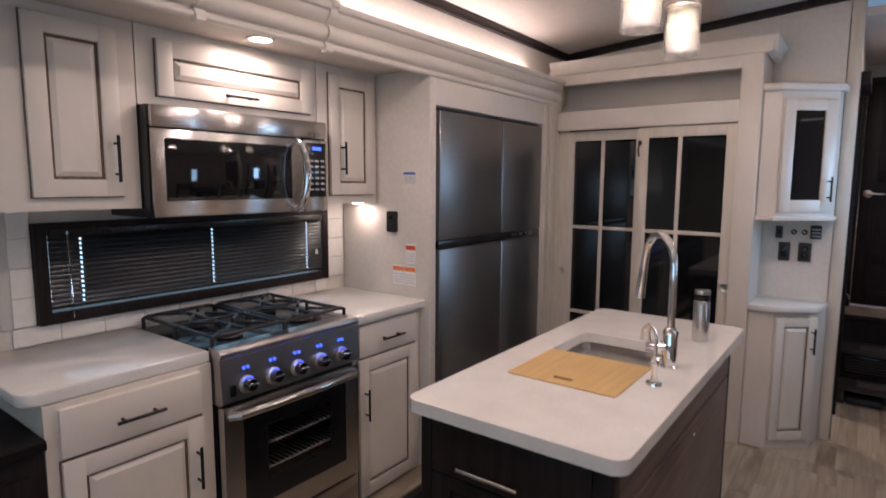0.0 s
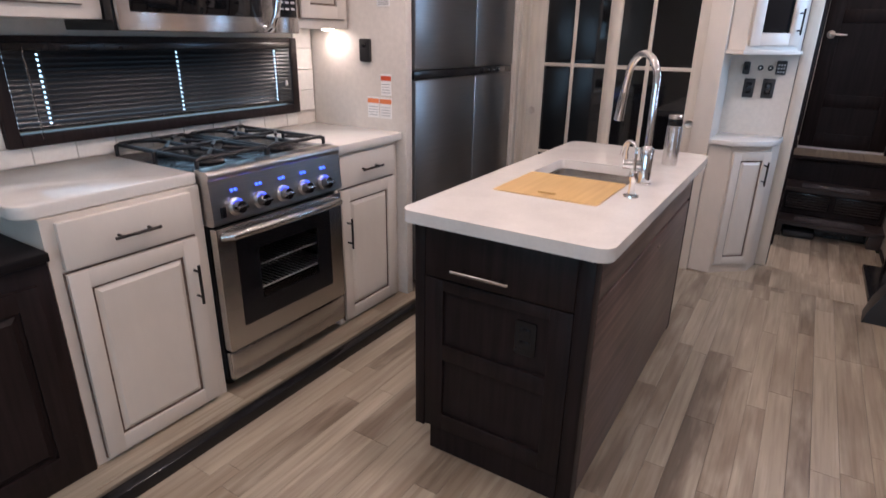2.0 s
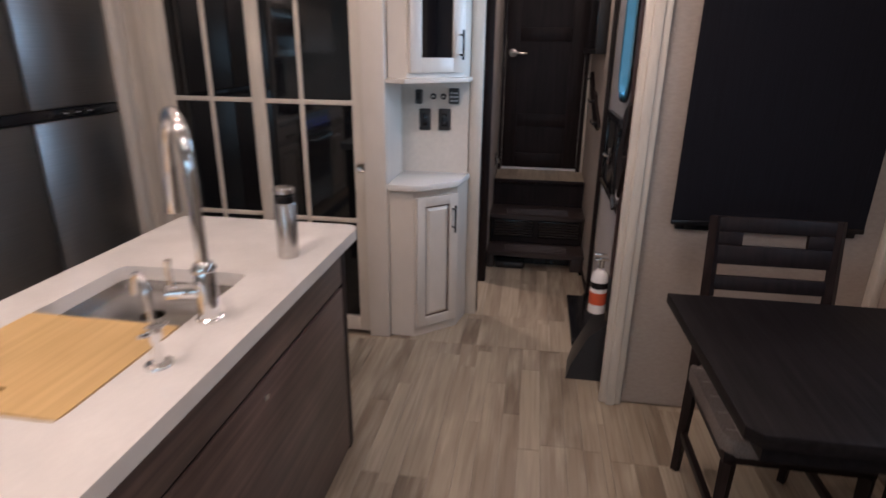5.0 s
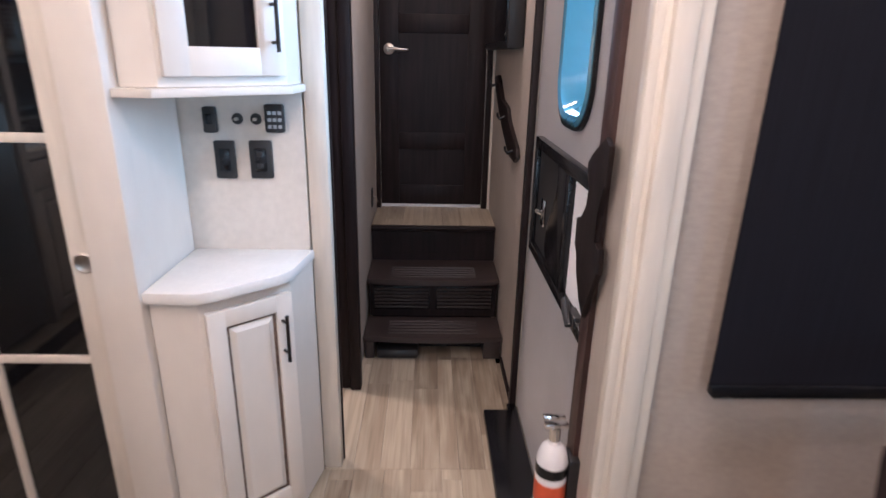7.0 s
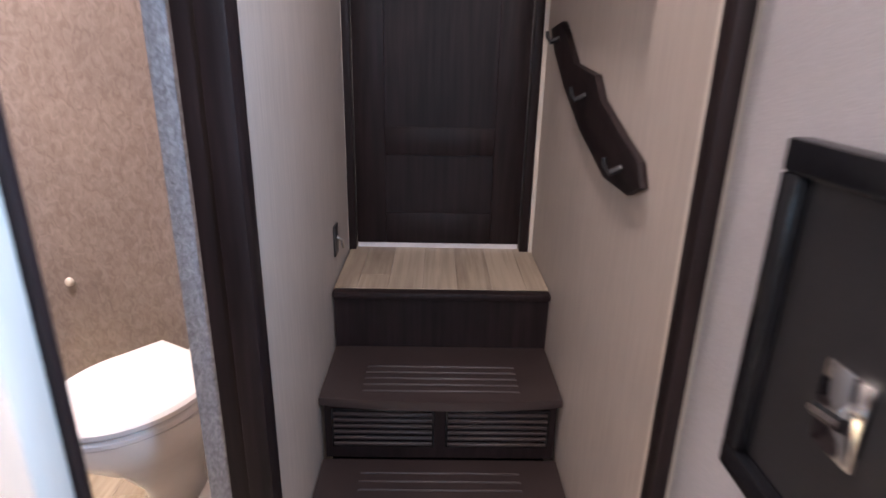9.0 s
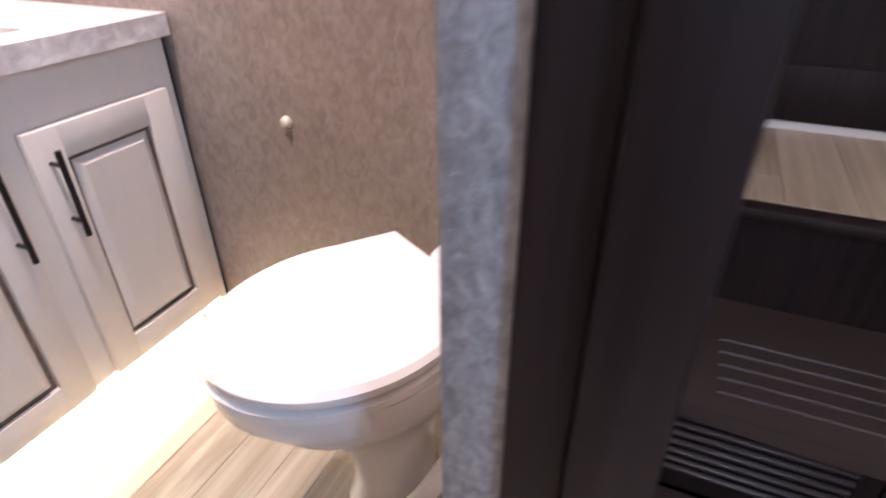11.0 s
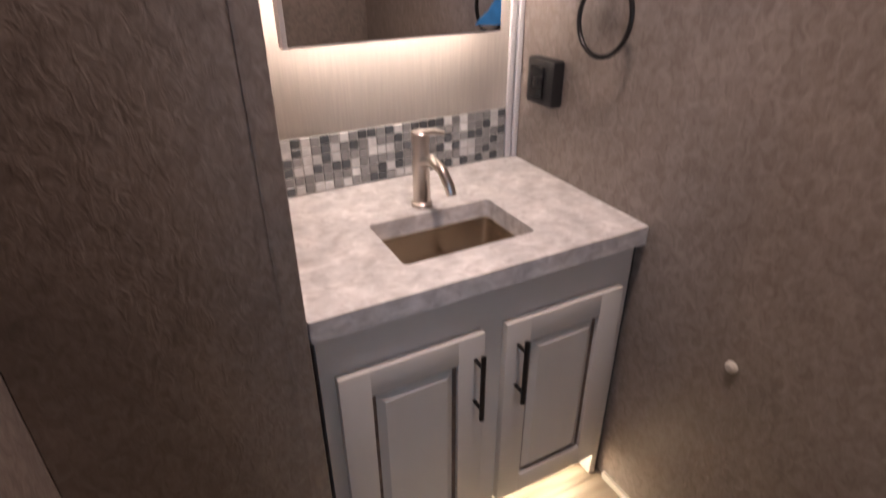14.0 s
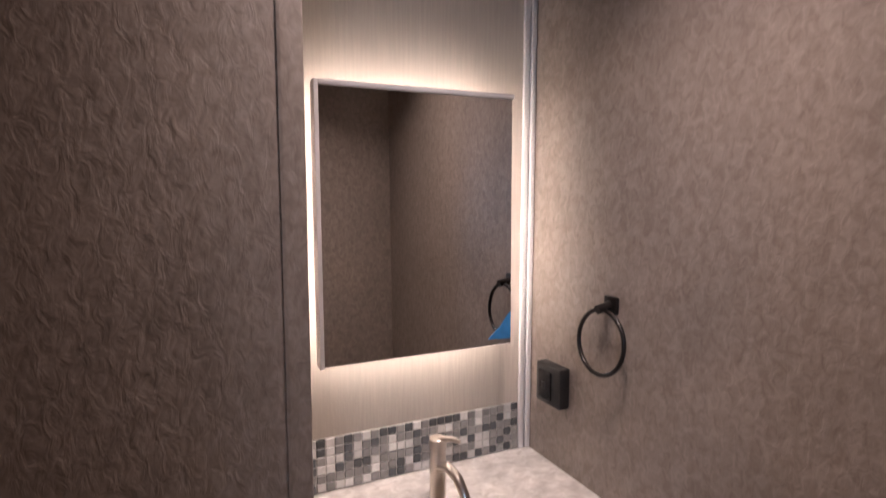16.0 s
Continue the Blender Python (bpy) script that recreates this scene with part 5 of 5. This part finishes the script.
loft(bm, [[(0.41, 2.60, 0.0), (0.585, 2.60, 0.0), (0.585, 2.62, 0.30), (0.50, 2.62, 0.22), (0.43, 2.61, 0.07)],
          [(0.425, 2.78, 0.0), (0.585, 2.78, 0.0), (0.585, 2.78, 0.33), (0.52, 2.78, 0.25), (0.45, 2.78, 0.10)],
          [(0.46, 2.90, 0.0), (0.585, 2.90, 0.0), (0.585, 2.88, 0.26), (0.535, 2.88, 0.18), (0.48, 2.89, 0.05)]])
part("bag", bm, PLASTIC, bg)
part("step_frame", one(box, 0.455, 0.585, 2.93, 3.55, 0, 0.035, 0.006), BLACK, bg)

rail = thing("coat_hook_rail", (0.585, 4.3, 1.05), "dark moulded hook rail on the hallway wall", "hook rail")
part("board", one(prism, [(4.78, 1.35), (4.62, 1.365), (4.55, 1.33), (4.42, 1.25), (4.20, 1.235), (4.14, 1.18), (3.97, 1.13), (3.86, 1.10), (3.83, 1.06), (3.90, 1.03), (4.06, 1.03), (4.30, 1.10), (4.52, 1.19), (4.70, 1.28)], 0.572, 0.589, YZ, 0, 0.004), DARKWOOD, rail)
for y, z in ((4.64, 1.32), (4.27, 1.185), (3.94, 1.075)):
    part("hook", one(tube, [(0.573, y, z), (0.548, y, z - 0.012), (0.538, y, z + 0.002), (0.536, y, z + 0.018)], [0.007, 0.007, 0.006, 0.005], 8), PLASTIC, rail)
tv = thing("wall_monitor", (0.56, 4.35, 1.5), "flat black monitor mounted on the hallway wall", "monitor")
part("case", one(box, 0.52, 0.588, 3.92, 4.86, 1.49, 2.02, 0.01), PLASTIC, tv)
part("screen", one(box, 0.516, 0.521, 3.94, 4.84, 1.52, 2.0, 0.001), DARKGLASS, tv)

# ---- dinette ----
tb = thing("dining_table", (1.1, 1.58, 0), "black wooden dining table in the dinette", "table")
part("tabletop", one(prism, [(0.655, 1.95), (0.672, 1.24), (0.70, 1.212), (1.53, 1.212), (1.53, 1.95)], 0.722, 0.76, None, 0, 0.006), TABLEWOOD, tb)
bm = bmesh.new()
box(bm, 0.73, 1.50, 1.27, 1.295, 0.65, 0.722)
part("apron", bm, TABLEWOOD, tb)
part("apron", one(box, 0.73, 1.50, 1.87, 1.895, 0.65, 0.722), TABLEWOOD, tb)
part("apron", one(box, 0.73, 0.755, 1.295, 1.87, 0.65, 0.722), TABLEWOOD, tb)
part("pedestal", one(box, 1.28, 1.42, 1.48, 1.68, 0.03, 0.72, 0.006), TABLEWOOD, tb)
part("foot", one(box, 1.15, 1.52, 1.40, 1.76, 0.0, 0.03, 0.004), TABLEWOOD, tb)

chair = thing("dining_chair", (0, 0, 0), "dark wooden dining chair with plaid upholstered seat", "chair", "chairs round the table")
part("seat", one(prism, rounded(-0.215, 0.215, -0.22, 0.22, 0.035), 0.425, 0.48, None, 0, 0.015), FABRIC, chair, "brown-grey plaid fabric seat pad")
for k in range(5):
    q = -0.17 + k * 0.085
    part("plaid_stripe", one(box, q, q + 0.004, -0.205, 0.205, 0.4798, 0.4806), PLAIDLINE, chair)
    part("plaid_stripe", one(box, -0.20, 0.20, q, q + 0.004, 0.4798, 0.4807), PLAIDLINE, chair)
part("seat_frame", one(box, -0.205, 0.205, -0.20, 0.20, 0.385, 0.425, 0.004), DARKWOOD, chair)
for sx in (-1, 1):
    bm = bmesh.new()
    tube(bm, [(sx * 0.185, -0.19, 0.39), (sx * 0.19, -0.20, 0.0)], [0.024, 0.017], 4)
    part("leg", bm, DARKWOOD, chair)
    bm = bmesh.new()
    tube(bm, [(sx * 0.19, 0.235, 0.0), (sx * 0.19, 0.205, 0.42), (sx * 0.19, 0.235, 0.75), (sx * 0.19, 0.275, 1.0)], [0.018, 0.024, 0.022, 0.02], 4)
    part("back_post", bm, DARKWOOD, chair)
    part("stretcher", one(box, sx * 0.19 - 0.01, sx * 0.19 + 0.01, -0.19, 0.22, 0.16, 0.19, 0.003), DARKWOOD, chair)
tm = pose(0, 0.262, 0.9, -8, 0, 0)
bm = bmesh.new()
for b in ((-0.18, 0.18, 0.05, 0.10), (-0.18, 0.18, -0.06, 0.005), (-0.18, -0.10, 0.005, 0.05), (0.10, 0.18, 0.005, 0.05)):
    box(bm, b[0], b[1], -0.01, 0.01, b[2], b[3], 0.003, tm)
part("top_rail", bm, DARKWOOD, chair)
part("back_rail", one(box, -0.18, 0.18, -0.01, 0.01, -0.15, -0.10, 0.003, tm), DARKWOOD, chair)
chair.matrix_basis = pose(0.99, 1.79, 0)
copy_thing(chair, pose(0.985, 1.06, 0, 0, 0, -90))

sw = thing("window_2", (1.1, 2.45, 0.85), "dinette window covered by a black roller shade", "window", kind="structure")
bm = bmesh.new()
for b in ((0.765, 0.80, 0.84, 2.05), (1.39, 1.425, 0.84, 2.05), (0.80, 1.39, 0.84, 0.875)):
    box(bm, b[0], b[1], 2.425, 2.449, b[2], b[3], 0.003)
part("window_frame", bm, BLACK, sw)
part("pane", one(box, 0.80, 1.39, 2.442, 2.447, 0.87, 2.05), DARKGLASS, sw)
sh = thing("roller_shade", (1.1, 2.41, 0.86), "black blackout roller shade pulled down", "shade")
part("cloth", one(box, 0.742, 1.44, 2.405, 2.408, 0.885, 2.08), SHADE, sh)
part("hem_bar", one(box, 0.742, 1.44, 2.398, 2.414, 0.865, 0.887, 0.004), BLACK, sh)
part("roller", one(cyl, (0.742, 2.41, 2.09), (1.44, 2.41, 2.09), 0.025), BLACK, sh)
part("bracket", one(box, 0.735, 1.447, 2.40, 2.449, 2.06, 2.13, 0.004), PLASTIC, sh)

w3 = thing("window_3", (1.58, 1.0, 1.05), "narrow daylit side window of the dinette", "window", kind="structure")
bm = bmesh.new()
for b in ((1.28, 1.31, 1.05, 1.75), (1.47, 1.5, 1.05, 1.75), (1.31, 1.47, 1.05, 1.09), (1.31, 1.47, 1.71, 1.75)):
    box(bm, 1.555, 1.60, b[0], b[1], b[2], b[3], 0.003)
part("window_frame", bm, BLACK, w3)
part("pane", one(box, 1.60, 1.605, 1.30, 1.48, 1.07, 1.73), DAYPANE, w3, "bright daylit glass")

# ---- bathroom ----
van = thing("vanity", (-1.4, 4.06, 0), "cream bathroom vanity cabinet with two doors and lit toe kick", "vanity")
VX = -1.165
part("body", one(box, -1.675, VX, 3.69, 4.435, 0.10, 0.60), CREAM, van)
part("front_rail", one(box, VX - 0.02, VX, 3.69, 4.435, 0.60, 0.754), CREAM, van)
for y0, y1 in ((3.69, 3.71), (4.415, 4.435)):
    part("side_panel", one(box, -1.675, VX - 0.02, y0, y1, 0.60, 0.754), CREAM, van)
    part("leg_panel", one(box, -1.675, VX, y0 - 0.0, y1, 0.0, 0.10), CREAM, van)
part("toe_board", one(box, -1.25, -1.24, 3.715, 4.405, 0, 0.10), CREAM, van)
part("led_strip", one(box, -1.20, -1.185, 3.73, 4.395, 0.092, 0.0985), KICKLED, van, "glowing warm LED strip under the vanity")
# Black strip fills the gap by the wall in place of its shade.
part("side_gap", one(box, -1.675, -1.172, 4.4355, 4.4475, 0, 0.75), PLASTIC, van)
for y0, y1, hu in ((3.718, 4.03, 0.29), (4.084, 4.40, 0.03)):
    cabinet_door(van, face_x(VX, y0, 0.108), y1 - y0, 0.548, 0.062, handle=(hu, 0.43, 0.17, True))
bm = bmesh.new()
n = 5
ringslab(bm, rounded(-1.679, -1.143, 3.680, 4.447, 0.004, n), rounded(-1.44, -1.242, 3.90, 4.212, 0.012, n), 0.756, 0.80)
solid("vanity_counter", bm, LAMINATE, "grey and white marble-look vanity top", "countertop")
vs = thing("bathroom_sink", (-1.34, 4.06, 0.65), "rectangular bronze-steel undermount basin", "sink")
bm = bmesh.new()
ringslab(bm, rounded(-1.455, -1.228, 3.885, 4.227, 0.02, n), rounded(-1.436, -1.246, 3.904, 4.208, 0.02, n), 0.69, 0.7555)
box(bm, -1.455, -1.228, 3.885, 4.227, 0.675, 0.69)
part("basin", bm, SINKSTEEL, vs)
part("drain", one(lathe, [(0.022, 0), (0.02, 0.003), (0.004, 0.002)], (-1.34, 4.06, 0.69)), CHROME, vs)
vf = thing("bathroom_faucet", (-1.485, 4.055, 0.80), "brushed nickel single-handle basin faucet", "faucet")
part("base", one(lathe, [(0.026, 0), (0.026, 0.008), (0.021, 0.012), (0.019, 0.15), (0.021, 0.153), (0.021, 0.178), (0.018, 0.181)], (-1.485, 4.055, 0.80)), NICKEL, vf)
part("spout", one(tube, [(-1.475, 4.055, 0.91), (-1.44, 4.06, 0.925), (-1.40, 4.065, 0.915), (-1.375, 4.07, 0.885), (-1.368, 4.072, 0.865)], [0.013, 0.013, 0.012, 0.0115, 0.0115]), NICKEL, vf)
part("lever", one(tube, [(-1.48, 4.055, 0.978), (-1.455, 4.075, 0.985), (-1.435, 4.09, 0.983)], [0.008, 0.007, 0.005]), NICKEL, vf)

mir = thing("mirror", (-1.64, 4.07, 1.15), "backlit rectangular bathroom mirror", "mirror")
part("backing", one(box, -1.679, -1.59, 3.825, 4.272, 1.20, 1.782), WHITEPANEL, mir)
MT = pose(-1.57, 4.0485, 1.4905, 0, -0.8, -0.4)
part("mirror_frame", one(box, -0.022, 0.004, -0.2585, 0.2585, -0.3265, 0.3265, 0.003, MT), WHITEPANEL, mir)
part("glass", one(box, 0.0055, 0.009, -0.2475, 0.2545, -0.3225, 0.3145, 0, MT), MIRROR, mir, "silvered mirror glass")
part("rim", one(box, 0.0045, 0.016, -0.2585, -0.248, -0.3265, 0.3265, 0.002, MT), WHITEPANEL, mir, "pale lit rim")
part("rim", one(box, 0.0045, 0.016, -0.248, 0.2585, 0.315, 0.3265, 0.002, MT), WHITEPANEL, mir, "pale lit rim")
for y0, y1, z0, z1 in ((3.803, 3.818, 1.18, 1.80), (4.279, 4.294, 1.18, 1.80), (3.825, 4.272, 1.178, 1.193), (3.825, 4.272, 1.789, 1.804)):
    part("led_strip", one(box, -1.615, -1.592, y0, y1, z0, z1), LED, mir, "glowing LED strip behind the mirror")
film = thing("blue_film_scrap", (-1.564, 4.27, 1.2), "scrap of blue protective film stuck on the mirror", "film")
bm = bmesh.new()
prism(bm, [(-0.068, -0.306), (-0.001, -0.310), (0.0, -0.237), (-0.011, -0.249), (-0.033, -0.277), (-0.053, -0.292)], 0.0095, 0.011, MT @ Matrix.Translation((0, 0.2535, 0)) @ YZ)
part("scrap", bm, BLUEFILM, film)

vo = thing("bath_outlet", (-1.535, 4.45, 1.04), "black outlet box on the textured wall", "outlet")
part("box", one(box, -1.59, -1.482, 4.412, 4.449, 0.983, 1.097, 0.008), PLASTIC, vo)
part("face", one(box, -1.568, -1.515, 4.404, 4.413, 1.0, 1.08, 0.004), BLACK, vo)
part("button", one(box, -1.549, -1.533, 4.401, 4.405, 1.03, 1.05, 0.001), PLASTIC, vo)
tr = thing("towel_ring", (-1.33, 4.45, 1.3), "oil-rubbed bronze towel ring on the textured wall", "towel ring")
bm = bmesh.new()
box(bm, -1.352, -1.308, 4.437, 4.449, 1.278, 1.322, 0.005)
cyl(bm, (-1.33, 4.438, 1.30), (-1.33, 4.40, 1.292), 0.011)
part("post", bm, PULL, tr)
part("ring", one(tube, [(-1.330 + 0.078 * math.cos(a), 4.412 + 0.006 * math.sin(a), 1.212 + 0.078 * math.sin(a)) for a in [2 * math.pi * k / 40 for k in range(40)]], 0.0055, 10, None, 0, True), PULL, tr)
wk = thing("wall_bumper", (-0.878, 4.45, 0.6), "small cream round cap on the textured wall", "cap")
part("cap", one(lathe, [(0.014, 0), (0.013, 0.006), (0.008, 0.011), (0.002, 0.012)], (0, 0, 0), 16, pose(-0.878, 4.4495, 0.60, 90, 0, 0)), TRIM, wk)

# toilet, turned thirty degrees towards the room
TM = pose(-0.432, 4.24, 0, 0, 0, -30)
toi = thing("toilet", (-0.5, 4.1, 0), "white porcelain toilet with closed lid", "toilet")


def oval(w, back, front, z, n=40, flat=0.0):
    """Egg outline: back edge at y=back, front tip at y=-front, half width w."""
    pts = []
    cy = -front + (front + back) * 0.56
    for k in range(n):
        a = 2 * math.pi * k / n
        x, s = w * math.cos(a), math.sin(a)
        y = cy + ((back - cy) if s > 0 else (front + cy)) * s
        if flat and s > 0:
            x = w * max(-1, min(1, math.cos(a) * 1.18)) * (1 - 0.22 * s * s)
            y = min(y * 1.12 - cy * 0.12, back)
        pts.append((x, y, z))
    return pts


def lidded(w, back, front, z):
    """Lid outline with a straight back edge."""
    pts = [(0.137, back, z), (-0.137, back, z)]
    for k in range(57):
        a = radians(160 + 220 * k / 56)
        pts.append((w * math.cos(a), -front + front * 0.53 + (front * 0.53) * math.sin(a), z))
    return pts


bm = bmesh.new()
loft(bm, [lidded(0.168, 0.0, 0.385, 0.462), lidded(0.175, 0.002, 0.39, 0.468), lidded(0.175, 0.002, 0.39, 0.480), lidded(0.166, -0.004, 0.38, 0.487)], TM)
part("lid", bm, PORCELAIN, toi)
bm = bmesh.new()
loft(bm, [lidded(0.17, 0.0, 0.387, 0.438), lidded(0.177, 0.002, 0.393, 0.444), lidded(0.177, 0.002, 0.393, 0.456), lidded(0.168, 0.0, 0.387, 0.460)], TM)
part("seat", bm, PORCELAIN, toi)
bm = bmesh.new()
loft(bm, [oval(0.075, -0.02, 0.20, 0.0), oval(0.08, -0.02, 0.21, 0.02), oval(0.062, -0.03, 0.19, 0.08), oval(0.06, -0.03, 0.20, 0.17), oval(0.085, -0.02, 0.25, 0.25), oval(0.14, 0.0, 0.33, 0.33), oval(0.172, 0.02, 0.385, 0.40), oval(0.176, 0.03, 0.39, 0.437)], TM)
part("bowl", bm, PORCELAIN, toi)
bm = bmesh.new()
loft(bm, [oval(0.075, 0.09, -0.03, 0.0), oval(0.075, 0.09, -0.03, 0.03), oval(0.055, 0.07, -0.02, 0.14), oval(0.055, 0.09, 0.0, 0.30), oval(0.09, 0.11, 0.02, 0.42), oval(0.075, 0.10, 0.01, 0.445)], TM)
part("rear_body", bm, PORCELAIN, toi)
bm = bmesh.new()
bmesh.ops.create_uvsphere(bm, u_segments=28, v_segments=18, radius=1.0, matrix=TM @ Matrix.Translation((0.0, 0.035, 0.45)) @ Matrix.Diagonal((0.066, 0.050, 0.054, 1)))
part("hinge_cover", bm, PORCELAIN, toi, "rounded white hinge cover")
bm = bmesh.new()
tube(bm, [TM @ Vector(p) for p in ((0.05, 0.04, 0.20), (0.10, -0.01, 0.19), (0.12, -0.07, 0.17), (0.115, -0.12, 0.12), (0.105, -0.17, 0.075), (0.10, -0.23, 0.05), (0.098, -0.29, 0.035))], [0.018, 0.02, 0.021, 0.02, 0.021, 0.024, 0.03], 12)
part("flush_pedal", bm, PORCELAIN, toi, "curved white foot flush pedal")
part("floor_bolt", one(lathe, [(0.016, 0), (0.015, 0.012), (0.004, 0.018)], (-0.40, 4.13, 0.0)), PORCELAIN, toi)
sv = thing("shutoff_valve", (-0.33, 4.42, 0.1), "small chrome water valve behind the toilet", "valve")
bm = bmesh.new()
cyl(bm, (-0.36, 4.448, 0.13), (-0.36, 4.40, 0.13), 0.009)
cyl(bm, (-0.36, 4.40, 0.13), (-0.36, 4.37, 0.13), 0.016)
part("valve", bm, CHROME, sv)

w4 = thing("window_4", (-0.2, -3.18, 0.85), "wide daylit window of the living area", "window", kind="structure")
bm = bmesh.new()
for b in ((-1.65, -1.6, 0.85, 1.7), (1.2, 1.25, 0.85, 1.7), (-1.6, 1.2, 0.85, 0.9), (-1.6, 1.2, 1.65, 1.7), (-0.23, -0.18, 0.9, 1.65)):
    box(bm, b[0], b[1], -3.199, -3.165, b[2], b[3], 0.003)
part("window_frame", bm, BLACK, w4)
for x0, x1 in ((-1.6, -0.23), (-0.18, 1.2)):
    part("pane", one(box, x0, x1, -3.198, -3.19, 0.9, 1.65), DAYPANE, w4, "bright daylit glass")

# ---- tiles, planks ----
splash = structure("backsplash", [(-2.4095, -2.4045, -0.17, 1.2835, 0.961, 1.029), (-2.4095, -2.4045, -0.20, -0.0935, 1.03, 1.46), (-2.4095, -2.4045, 1.2845, 1.42, 1.03, 1.45)], GROUT, "grey grout behind white tiles", "wall")
TILES = {}


def piece(name, parent, w, d, h, at, mats):
    key = (name, round(w, 3), round(d, 3), round(h, 3), mats.name)
    if key not in TILES:
        TILES[key] = meshed(name, one(box, -w / 2, w / 2, -d / 2, d / 2, -h / 2, h / 2, min(w, d, h) * (0.12 if name == "plank" else 0.3), None, 0, 1), mats)
    ob = new(name, TILES[key])
    ob.parent = parent
    ob.location = Vector(at) - parent.location
    return ob


for y in np.arange(-0.17, 1.27, 0.153):
    w = min(0.15, 1.283 - float(y))
    piece("tile", splash, 0.006, w, 0.064, (-2.403, float(y) + w / 2, 0.995), TILE)
for i in range(4):
    piece("tile", splash, 0.006, 0.070, 0.104, (-2.403, -0.13, 1.085 + i * 0.107), TILE)
    piece("tile", splash, 0.006, 0.128, 0.104, (-2.403, 1.352, 1.085 + i * 0.107), TILE)

mosaic = structure("mosaic_splash", [(-1.6795, -1.675, 3.681, 4.408, 0.802, 0.944)], GROUT, "pale grout behind mosaic tiles", "wall")
rng = random.Random(4)
for i in range(30):
    for j in range(6):
        piece("mosaic_tile", mosaic, 0.005, 0.0222, 0.0215, (-1.674, 3.694 + i * 0.0242, 0.8145 + j * 0.0236), MOSAIC[rng.choice((0, 0, 1, 1, 1, 2, 2))])

PW = (0.072, 0.09, 0.10, 0.112)
rng = random.Random(9)


def planks(parent, x0, x1, y0, y1, top, skip=None):
    x = x0
    while x < x1 - 0.01:
        w = min(rng.choice(PW), x1 - x)
        y = y0 - rng.uniform(0.05, 0.85)
        while y < y1:
            ln = rng.choice((0.61, 0.76, 0.92, 0.92))
            a, b = max(y, y0), min(y + ln, y1)
            if b - a > 0.02 and not (skip and skip(x + w / 2, (a + b) / 2)):
                piece("plank", parent, w - 0.0009, b - a - 0.0009, 0.006, (x + w / 2, (a + b) / 2, top - 0.003), PLANK)
            y += ln
        x += w


fl = bpy.data.objects["floor"]
planks(fl, -1.66, 0.56, -1.2, 2.85, 0.0)
planks(fl, 0.56, 1.55, -1.2, 2.44, 0.0)
planks(fl, -0.49, 0.56, 2.85, 3.22, 0.0)
planks(fl, -0.16, 0.56, 3.22, 4.2, 0.0)
planks(fl, -1.24, -0.265, 3.31, 4.44, 0.0)
planks(fl, -0.265, -0.16, 3.31, 3.76, 0.0)
planks(bpy.data.objects["slide_floor"], -1.84, -1.712, -1.2, 2.70, 0.052)
planks(bpy.data.objects["landing_floor"], -0.104, 0.587, 4.542, 5.5, 0.5545)
